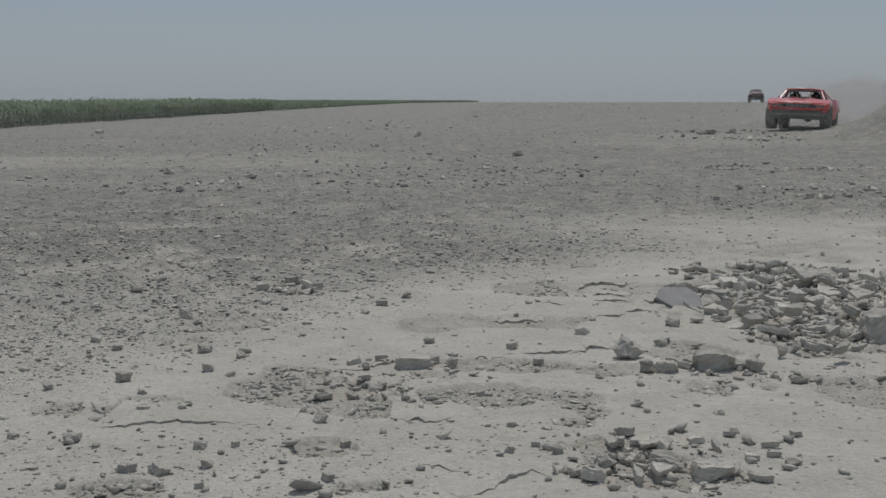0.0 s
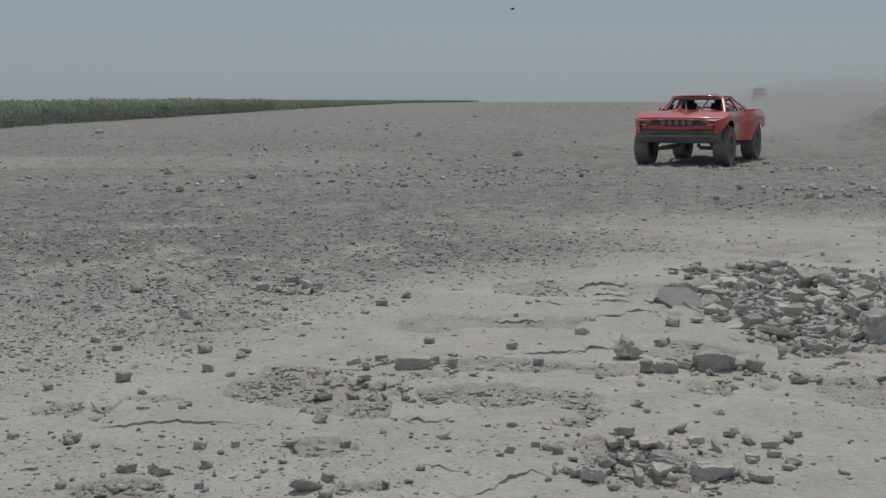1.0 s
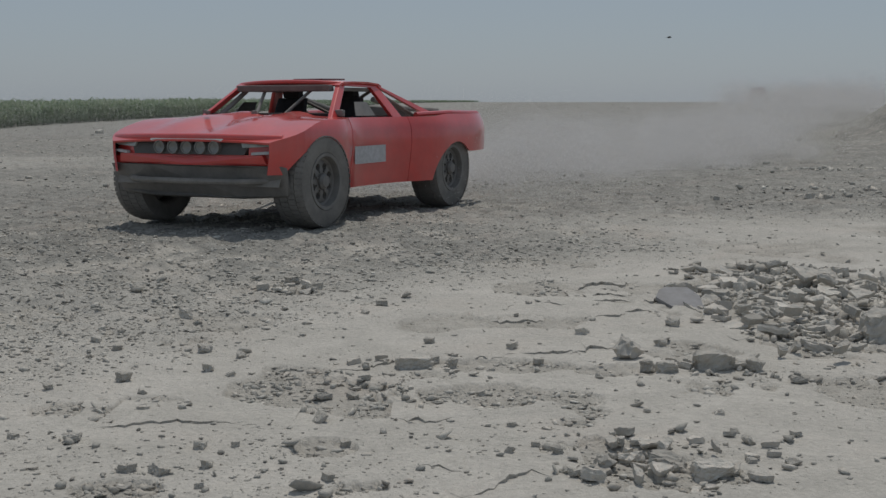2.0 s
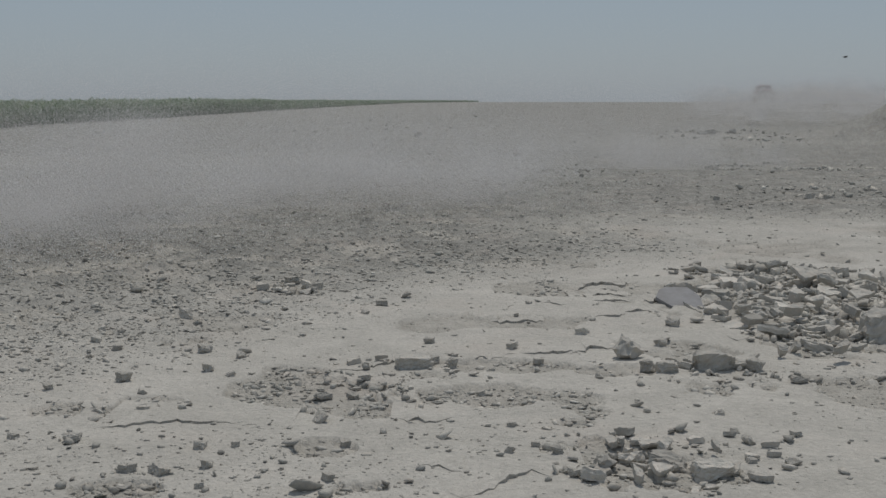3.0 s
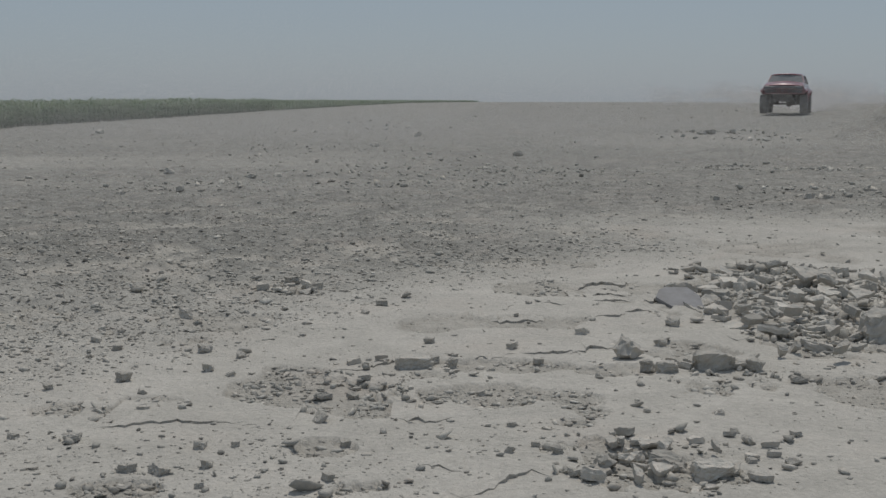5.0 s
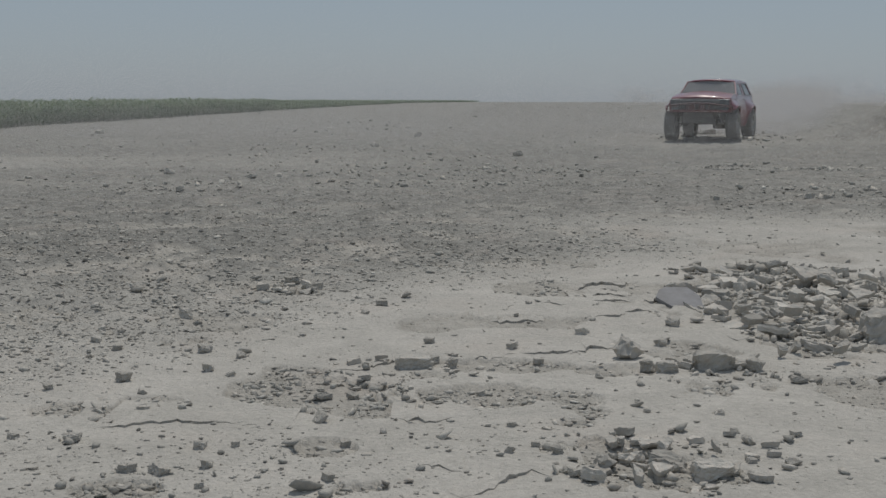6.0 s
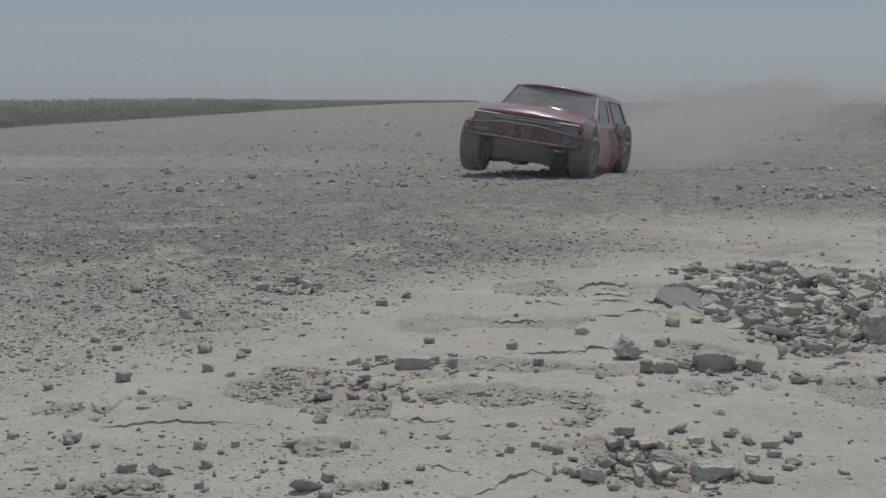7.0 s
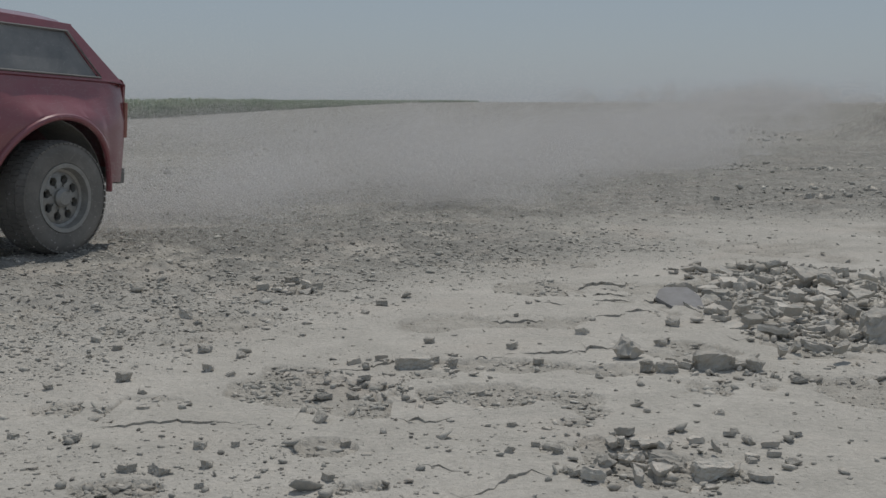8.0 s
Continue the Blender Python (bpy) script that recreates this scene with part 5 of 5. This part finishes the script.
def flat_scrap():
    """A slate-grey plate leaning on broken crust."""
    z = float(ground_z(np.array(1.45), np.array(7.2)))
    outline = [(1.29, 7.3, 0.05), (1.33, 7.41, 0.078), (1.38, 7.45, 0.09), (1.51, 7.44, 0.088), (1.56, 7.3, 0.055), (1.55, 7.1, 0.0), (1.41, 7.1, -0.004), (1.35, 7.2, 0.022)]
    ob = part("flat_scrap", slab([(x, y, z + h + 0.004) for x, y, h in outline], (0, 0.006, -0.02), soft=0.003), SCRAP, None)
    return tagged(ob, "slate-grey flat scrap leaning on broken dry crust", "scrap")


flat_scrap()
# ---------------------------------------------------------------- the crop along the field's edge
def leaf_material():
    m, t, b = material("maize_leaf")
    c = coords(t)
    g = t.nodes.new("ShaderNodeNewGeometry")
    # Greens paled and greyed: distance haze is mixed into the leaf colour.
    col = ramp(t, g.outputs["Random Per Island"], [(0.0, (0.14, 0.2, 0.125)), (0.6, (0.18, 0.25, 0.16)), (1.0, (0.25, 0.31, 0.2))])
    col = mix(t, ramp(t, noise_tex(t, c, 0.35, 4), [(0.4, (0, 0, 0)), (0.7, (0.4, 0.4, 0.4))]), col, (0.2, 0.23, 0.155))
    t.links.new(col, b.inputs["Base Color"])
    b.inputs["Roughness"].default_value = 0.55
    tr, mixer = t.nodes.new("ShaderNodeBsdfTranslucent"), t.nodes.new("ShaderNodeMixShader")
    t.links.new(col, tr.inputs["Color"])
    mixer.inputs[0].default_value = 0.5
    t.links.new(b.outputs[0], mixer.inputs[1])
    t.links.new(tr.outputs[0], mixer.inputs[2])
    t.links.new(mixer.outputs[0], t.nodes["Material Output"].inputs[0])
    return m


LEAF = leaf_material()


def maize_plant(seed, leaves):
    rng = fresh(seed)
    V, F = [], []

    def ribbon(pts, widths, side):
        s0 = len(V)
        for p, w in zip(pts, widths):
            V.append(p - side * w)
            V.append(p + side * w)
        for k in range(len(pts) - 1):
            F.append((s0 + 2 * k, s0 + 2 * k + 1, s0 + 2 * k + 3, s0 + 2 * k + 2))

    for k in range(leaves):
        z0 = 0.12 + 0.8 * k / leaves
        a = (k % 2) * math.pi + rng.normal(0, 0.6)
        out = np.array([math.cos(a), math.sin(a), 0])
        side = np.array([-math.sin(a), math.cos(a), 0])
        L = rng.uniform(0.35, 0.6)
        lift = rng.uniform(0.15, 0.42)
        pts = [np.array([0, 0, z0]) + out * L * f + np.array([0, 0, lift * math.sin(f * 2.3) - 0.1 * f * f]) for f in (0, 0.33, 0.66, 1.0)]
        ribbon(pts, (0.02, 0.045, 0.038, 0.004), side)
    for a in (0.3, 1.9):
        ribbon([np.array([0, 0, -0.05]), np.array([0, 0, 0.5]), np.array([0.01, 0, 1.05])], (0.018, 0.015, 0.008), np.array([math.cos(a), math.sin(a), 0]))
    return np.array(V), np.array(F)


def build_maize():
    rng = fresh(501)
    plants = [maize_plant(510 + k, 9) for k in range(4)] + [maize_plant(520 + k, 5) for k in range(3)]
    xs, ys = [], []
    for row in range(14):
        y = np.arange(46, 150, 0.24 if row < 6 else 0.4)
        y = y + rng.normal(0, 0.05, len(y))
        xs.append(maize_edge(y) - row * 0.74 + rng.normal(0, 0.07, len(y)))
        ys.append(y)
    for row in range(8):
        y = 150 * np.exp(np.linspace(0, math.log(900 / 150), 900)) + rng.normal(0, 0.3, 900)
        xs.append(maize_edge(y) - row * (0.9 + 0.004 * y) + rng.normal(0, 0.2, len(y)))
        ys.append(y)
    x, y = np.concatenate(xs), np.concatenate(ys)
    n = len(x)
    far = np.clip((y - 150) / 500, 0, 1)
    tall = rng.normal(1.0, 0.09, n) * (1 + 0.10 * fbm(x * 0.15, y * 0.15, 2, 9)) * (0.98 + 0.12 * step(60, 120, y))
    fat = 1 + 3.5 * far
    a = rng.uniform(0, 2 * np.pi, n)
    pick = np.where(y < 150, rng.integers(0, 4, n), rng.integers(4, 7, n))
    vs, fs, start = [], [], 0
    z = rise(x, y)
    for k, (v, f) in enumerate(plants):
        i = np.nonzero(pick == k)[0]
        c, s = np.cos(a[i])[:, None], np.sin(a[i])[:, None]
        X = (v[None, :, 0] * c - v[None, :, 1] * s) * fat[i][:, None] + x[i][:, None]
        Y = (v[None, :, 0] * s + v[None, :, 1] * c) * fat[i][:, None] + y[i][:, None]
        Z = v[None, :, 2] * tall[i][:, None] * 1.02 + z[i][:, None]
        vs.append(np.stack([X, Y, Z], -1).reshape(-1, 3))
        fs.append((f[None] + (start + np.arange(len(i)) * len(v))[:, None, None]).reshape(-1, 4))
        start += len(i) * len(v)
    ob = link_mesh("maize_field", np.concatenate(vs), np.concatenate(fs), LEAF)
    return tagged(ob, "dense green young maize along the edge of bare ground", "crop", kind="stuff")


build_maize()


# ---------------------------------------------------------------- a bird
def build_bird():
    b = thing("bird", pose(0, 60, 6), "small dark bird flying across a pale sky", "bird")
    mat = plain("dark_feathers", (0.05, 0.05, 0.05), 0.8)
    body = lathe([(0.001, -0.11), (0.03, -0.06), (0.038, 0.0), (0.025, 0.07), (0.018, 0.1), (0.001, 0.13)], 10)
    bmesh.ops.rotate(body, verts=body.verts, matrix=Matrix.Rotation(radians(-90), 3, "Z"))
    part("body", body, mat, b, smooth=True)
    for s in (-1, 1):
        part("wing", slab([(0.06, s * 0.02, 0.01), (0.07, s * 0.14, 0.05), (0.0, s * 0.24, 0.03), (-0.05, s * 0.14, 0.04), (-0.05, s * 0.02, 0.01)], (0, 0, 0.006)), mat, b)
    part("tail", slab([(-0.1, -0.015, 0), (-0.1, 0.015, 0), (-0.18, 0.03, 0), (-0.18, -0.03, 0)], (0, 0, 0.005)), mat, b)
    return b


bird = build_bird()
# ---------------------------------------------------------------- the two ways driven
# seconds, x, y, height over the ground, heading, nose, lean; then of the body on its springs: height, nose, lean
WAGON_PATH = [
    (0.0, 47.2, 185.0, 0, -101, 0, 0, 0, 0, 0), (1.5, 42.6, 165.0, 0, -102, 0, 0, 0, 0, 0), (3.0, 36.6, 140.0, 0, -103, 0, 0, 0, 0, 0),
    (3.6, 33.8, 122.0, 0, -104, 0, 0, -0.05, 0, 0), (4.2, 28.3, 97.0, 0, -106, 0, 0, -0.05, 0, 0), (4.7, 20.6, 71.0, 0, -109, 0, 0, 0, 0, 0),
    (5.2, 15.0, 55.6, 0.02, -111, 0.3, 0, -0.06, 0.4, -1), (5.8, 9.75, 42.0, 0.02, -113, 0.9, 0, -0.12, 1.0, -1.5),
    (6.2, 7.32, 35.6, 0.02, -114.5, 0.1, 3.4, -0.12, -1.5, -0.5), (6.6, 4.6, 28.2, 0.0, -113.6, 1.8, 6.6, -0.12, -1.5, 2.9),
    (6.9, 2.55, 23.45, 0.0, -111.3, -0.8, 1.5, -0.30, 0.3, -2.2), (7.0, 1.87, 21.7, 0.03, -110.3, -0.6, -3.8, -0.46, -2.4, -4.4),
    (7.1, 1.27, 20.0, 0.03, -110.4, -0.9, -1.6, -0.38, -2.2, -4.6), (7.2, 0.67, 18.6, 0.02, -111.3, -1.2, 0.0, -0.35, -1.8, -3.8),
    (7.3, 0.08, 17.36, 0.03, -111.4, -0.8, 1.0, -0.27, -1.2, 0.0), (7.4, -0.49, 16.1, 0.05, -112, -1.4, 2.1, -0.15, 1.0, 2.2),
    (7.5, -1.11, 14.9, 0.05, -113.4, -0.8, 2.4, -0.09, -0.4, 0.9), (7.6, -1.74, 13.75, 0.04, -114.8, -0.1, 1.6, -0.01, -0.8, 0.2),
    (7.8, -3.14, 11.44, 0.03, -116.8, -0.4, -0.2, 0.01, -0.9, -2.5), (8.0, -4.58, 9.0, 0.02, -118.2, -0.8, -0.5, 0.02, -1.8, -2.0)]
RACER_PATH = [
    (0.0, 13.48, 45.8, 0.0, -113.1, -0.7, -1.3, -0.02, -0.6, -1.0), (0.3, 11.48, 41.4, -0.02, -114.4, 0.1, -0.4, 0.03, -0.1, -0.7),
    (0.6, 9.44, 36.8, -0.04, -116, 0.2, -0.3, 0.07, -0.4, -1.0), (1.0, 6.42, 30.3, 0.0, -117.5, 1.0, 1.2, 0.12, -1.4, -1.0),
    (1.2, 4.95, 27.2, 0.0, -117.5, -0.3, 2.6, 0.02, -0.5, -2.4), (1.4, 3.39, 23.5, 0.0, -116.7, 0.6, 3.0, -0.18, -0.3, 1.0),
    (1.5, 2.60, 21.55, -0.01, -116.6, 1.3, 2.6, -0.16, -0.6, 0.2), (1.7, 1.01, 17.95, 0.0, -116.4, -1.0, 1.1, -0.16, 0.1, 0.0), (2.1, -2.3, 11.9, 0.0, -117, 0, 0, -0.05, 0, 0),
    (2.4, -4.9, 7.9, 0, -121, 0, 0, 0, 0, 0), (2.8, -9.0, 3.2, 0, -128, 0, 0, 0, 0, 0), (3.4, -16.0, -3.2, 0, -134, 0, 0, 0, 0, 0),
    (4.4, -28.0, -14.0, 0, -138, 0, 0, 0, 0, 0), (6.0, -48, -31, 0, -140, 0, 0, 0, 0, 0), (8.0, -72, -51, 0, -140, 0, 0, 0, 0, 0)]


# ---------------------------------------------------------------- dust thrown up by the wheels
def dust_material():
    m = bpy.data.materials.new("airborne_dust")
    m.use_nodes = True
    t = m.node_tree
    t.nodes.remove(t.nodes["Principled BSDF"])
    g = t.nodes.new("ShaderNodeNewGeometry")
    col = ramp(t, g.outputs["Random Per Island"], [(0.0, (0.935, 0.925, 0.915)), (1.0, (0.98, 0.97, 0.96))])
    a, b, mixer = t.nodes.new("ShaderNodeBsdfDiffuse"), t.nodes.new("ShaderNodeBsdfTranslucent"), t.nodes.new("ShaderNodeMixShader")
    t.links.new(col, a.inputs["Color"])
    t.links.new(col, b.inputs["Color"])
    mixer.inputs[0].default_value = 0.6
    t.links.new(a.outputs[0], mixer.inputs[1])
    t.links.new(b.outputs[0], mixer.inputs[2])
    t.links.new(mixer.outputs[0], t.nodes["Material Output"].inputs[0])
    return m


DUST = dust_material()


def puff_mesh(name, seed, n, wide, tall, size):
    """A loose cloud of tiny grains, thick in the middle and thin outside, gathered in wisps."""
    rng = fresh(seed)
    wisps = rng.normal(0, 1, (9, 3)) * (wide * 0.8, wide * 0.8, tall * 0.7)
    k = rng.integers(0, 9, n)
    c = wisps[k] + rng.normal(0, 1, (n, 3)) * (wide * 0.45, wide * 0.45, tall * 0.55) * rng.uniform(0.4, 1.5, (9, 1))[k]
    s = size * rng.uniform(0.6, 1.4, n)
    corner = np.array([(1, 1, 1), (1, -1, -1), (-1, 1, -1), (-1, -1, 1)]) * 0.3536
    R = turns(rng.uniform(0, 6.28, n), rng.uniform(0, 3.14, n), rng.uniform(0, 6.28, n))
    v = np.einsum("nij,pj->npi", R, corner) * s[:, None, None] + c[:, None]
    f = np.array([(0, 1, 2), (0, 3, 1), (0, 2, 3), (1, 3, 2)])[None] + 4 * np.arange(n)[:, None, None]
    ob = link_mesh(name, v.reshape(-1, 3), f.reshape(-1, 3), DUST)
    return tagged(ob, "drifting cloud of pale fine dust over dry earth", "dust", "dust clouds", "stuff")


WIND = (-0.55, 1.1)
THIN_AGE = [-0.05, 0.06, 0.3, 0.8, 1.6, 2.4, 3.3, 4.2, 5.0]
THIN_Z = [-2.6, -0.1, 0.3, 0.5, 0.65, 0.7, 0.4, -0.4, -2.6]
BRIEF_AGE = [-0.05, 0.06, 0.3, 0.6, 0.9, 1.2, 1.5, 1.9, 2.3]
PASSING_AGE = [-0.05, 0.06, 0.25, 0.6, 0.9, 1.3, 1.8]
THICK_AGE = [-0.05, 0.05, 0.25, 0.8, 1.6, 2.4, 3.2]
THICK_Z = [-1.6, 0.1, 0.28, 0.36, 0.3, -0.3, -1.6]
HANG_AGE = [-0.05, 0.06, 0.5, 2.0, 6.0, 13.0]
HANG_Z = [-2.6, 0.0, 0.25, 0.42, 0.5, 0.45]
NEAR_AGE = [-0.05, 0.06, 0.3, 0.8, 1.3, 1.9, 2.6]
NEAR_Z = [-1.8, -0.1, 0.36, 0.5, 0.4, -0.3, -1.8]
dust_rows = []


def trail_point(path, t):
    ts, xs, ys = [r[0] for r in path], [r[1] for r in path], [r[2] for r in path]
    if t < ts[0]:
        vx, vy = (xs[1] - xs[0]) / (ts[1] - ts[0]), (ys[1] - ys[0]) / (ts[1] - ts[0])
        return xs[0] + vx * (t - ts[0]), ys[0] + vy * (t - ts[0])
    return float(np.interp(t, ts, xs)), float(np.interp(t, ts, ys))


def puff_rows(rng, path, born, ages, heights, rise_by):
    x0, y0 = trail_point(path, born)
    x1, y1 = trail_point(path, born - 0.1)
    d = math.hypot(x1 - x0, y1 - y0) or 1.0
    bx, by = (x1 - x0) / d, (y1 - y0) / d
    side = rng.choice((-0.9, 0.9)) + rng.normal(0, 0.15)
    x0, y0 = x0 + 2.5 * bx - side * by, y0 + 2.5 * by + side * bx
    carry, turn0, turn_rate = rng.uniform(0.6, 1.8), rng.uniform(0, 360), rng.uniform(-8, 8)
    gust = rng.uniform(0.5, 1.3)
    stray = rng.normal(0, 0.6, 2)

    def at(t):
        age = t - born
        a = max(age, 0.0)
        push = carry * (1 - math.exp(-a / 0.4))
        blow = gust * (a - 0.6 * (1 - math.exp(-a / 0.6)))
        x = x0 - bx * push + WIND[0] * blow + stray[0] * a
        y = y0 - by * push + WIND[1] * blow + stray[1] * a
        z = float(np.interp(age, ages, heights))
        if age > 0.05:
            z *= rise_by if z > 0 else 1
        return pose(x, y, float(rise(np.array(x), np.array(y))) + z, 0, 0, turn0 + turn_rate * a)

    times = sorted({0.0, 8.0} | {round(born + a, 2) for a in ages if 0.05 < born + a < 7.95})
    return [(t, at(t)) for t in times]


def build_dust():
    rng = fresh(701)
    thin = [puff_mesh("dust_cloud", 710 + k, 9000, 1.05, 0.5, 0.0145) for k in range(5)]
    thick = [puff_mesh("dust_cloud", 720 + k, 5200, 0.6, 0.3, 0.0155) for k in range(4)]
    fine = [puff_mesh("dust_cloud", 730 + k, 44000, 0.95, 0.36, 0.006) for k in range(3)]
    spent = set()

    def release(pool, path, born, ages, heights, rise_by):
        src = pool[rng.integers(0, len(pool))]
        if src.name in spent:
            ob = copy_thing(src, pose(0, 0, -5))
        else:
            spent.add(src.name)
            ob = src
        dust_rows.append((ob, puff_rows(rng, path, born, ages, heights, rise_by)))

    for k in range(44):
        release(thin, RACER_PATH, -4.6 + 0.075 * k, HANG_AGE, HANG_Z, rng.uniform(0.7, 1.5))
    for path, begin, end, gap in ((RACER_PATH, -3.2, -1.6, 0.1), (RACER_PATH, -1.6, 2.5, 0.06), (WAGON_PATH, 2.6, 4.6, 0.16), (WAGON_PATH, 4.6, 7.98, 0.06)):
        t = begin
        while t < end:
            away = trail_point(path, t)[1]
            near, small = away < 22, away < 48
            life = BRIEF_AGE if path is RACER_PATH and t > 0 else THIN_AGE
            if near:
                life = PASSING_AGE if path is RACER_PATH else NEAR_AGE
            release(fine if small else thin, path, t, life, NEAR_Z if near else THIN_Z, rng.uniform(0.7, 1.5) * (0.58 if near else (0.78 if t > 0 else 1.0)))
            if gap < 0.1:
                release(fine if small else thick, path, t + 0.03, PASSING_AGE if path is RACER_PATH and t > 0 else THICK_AGE, THICK_Z, rng.uniform(0.6, 1.3))
            t += gap * (1.25 if near else 1.1)


def haze_mesh(seed, n, wide, tall, size):
    """An even, wide and low drift of tiny grains."""
    rng = fresh(seed)
    c = np.stack([rng.normal(0, wide, n), rng.normal(0, wide * 0.4, n), rng.normal(0, tall, n)], -1)
    s = size * rng.uniform(0.6, 1.4, n)
    corner = np.array([(1, 1, 1), (1, -1, -1), (-1, 1, -1), (-1, -1, 1)]) * 0.3536
    R = turns(rng.uniform(0, 6.28, n), rng.uniform(0, 3.14, n), rng.uniform(0, 6.28, n))
    v = np.einsum("nij,pj->npi", R, corner) * s[:, None, None] + c[:, None]
    f = np.array([(0, 1, 2), (0, 3, 1), (0, 2, 3), (1, 3, 2)])[None] + 4 * np.arange(n)[:, None, None]
    ob = link_mesh("dust_haze", v.reshape(-1, 3), f.reshape(-1, 3), DUST)
    return tagged(ob, "thin haze of fine dust hanging over dry earth", "dust", "dust haze", "stuff")


def build_haze():
    """Dust that hangs over the field: far drifts from the start, near ones left by the first truck."""
    rng = fresh(801)
    far = [haze_mesh(810 + k, 75000, 6.0, 0.5, 0.008) for k in range(2)]
    near = [haze_mesh(820, 190000, 2.6, 0.5, 0.0019)]
    spent = set()

    def drift(pool, x, y, z, rise_from, rise_to, deep):
        src = pool[len(dust_rows) % len(pool)]
        ob = copy_thing(src, pose(0, 0, -5)) if src.name in spent else src
        spent.add(src.name)
        turn = rng.choice((0, 180)) + rng.normal(0, 8)
        base = float(rise(np.array(x), np.array(y)))

        def at(t, up):
            return pose(x - 0.12 * t, y + 0.25 * t, base + up, 0, 0, turn + 0.8 * t)

        if rise_to <= 0:
            rows = [(0.0, at(0, z)), (8.0, at(8, z + 0.15))]
        else:
            rows = [(0.0, at(0, deep)), (rise_from, at(rise_from, deep)), (rise_to, at(rise_to, z)), (8.0, at(8, z + 0.1))]
        dust_rows.append((ob, rows))

    for x in (-16, -4, 8):
        drift(far, x + rng.normal(0, 1), 42 + rng.normal(0, 2), 0.5, 0, 0, 0)
    for x in (-3, 9):
        drift(far, x + rng.normal(0, 1), 33 + rng.normal(0, 2), 0.4, 1.6, 2.7, -3.5)
    for x, y in ((-2.8, 8.8), (0.3, 10), (-4.5, 13), (-0.5, 14), (3, 17), (-4, 19), (1.5, 21), (6.5, 23)):
        drift(near, x + rng.normal(0, 0.4), y, 0.85, 1.7, 2.8, -3.0)


build_dust()
build_haze()
# ---------------------------------------------------------------- what moves
def vehicle_rows(path):
    out, springs = [], []
    for t, x, y, lift, head, nose, lean, up, dip, roll in path:
        z = float(rise(np.array(x), np.array(y))) + lift + 0.015
        out.append((t, pose(x, y, z, 0, 0, head) @ pose(0, 0, 0, 0, nose, 0) @ pose(0, 0, 0, lean, 0, 0)))
        springs.append((t, pose(0, 0, 0.9 + up) @ pose(0, 0, 0, 0, dip, 0) @ pose(0, 0, 0, roll, 0, 0) @ pose(0, 0, -0.9)))
    return out, springs


def spin_rows(path, hub, radius, steer=None):
    """A wheel that rolls as far as its car goes, turned a little into the bend."""
    ts = [r[0] for r in path]
    far = [0.0]
    for a, b in zip(path, path[1:]):
        far.append(far[-1] + math.hypot(b[1] - a[1], b[2] - a[2]))
    rows = []
    place = hub.location.copy()
    for k in range(241):
        t = k / 30
        turn = math.degrees(float(np.interp(t, ts, far)) / radius) % 360
        yaw = float(np.interp(t, *steer)) if steer else 0
        rows.append((t, Matrix.Translation(place) @ pose(0, 0, 0, 0, 0, yaw) @ pose(0, 0, 0, 0, turn, 0)))
    return rows


def bird_rows():
    rows = []
    for t, x, y, z in ((0.0, -3.6, 60, 6.25), (1.0, 3.37, 60, 5.7), (1.5, 6.99, 60, 5.1), (3.0, 19.6, 60, 3.4), (5.0, 36, 62, 4.5), (8.0, 62, 66, 8)):
        rows.append((t, pose(x, y, z, 0, 0, 0)))
    return rows


def motions():
    wagon_rows, wagon_springs = vehicle_rows(WAGON_PATH)
    racer_rows, racer_springs = vehicle_rows(RACER_PATH)
    walk(suv, wagon_rows)
    walk(suv_body, wagon_springs)
    walk(race_truck, racer_rows)
    walk(race_body, racer_springs)
    for k, hub in enumerate(suv_wheels):
        walk(hub, spin_rows(WAGON_PATH, hub, 0.457, ([0, 6.5, 7.2, 7.6, 7.8, 8], [0, 2, 3, 5, 12, 12]) if k < 2 else None))
    for k, hub in enumerate(race_wheels):
        walk(hub, spin_rows(RACER_PATH, hub, 0.45, ([0, 1.0, 1.4, 2, 8], [-2, 0, 3, 0, 0]) if k < 2 else None))
    walk(bird, bird_rows())
    for puff, rows in dust_rows:
        walk(puff, rows)


motions()
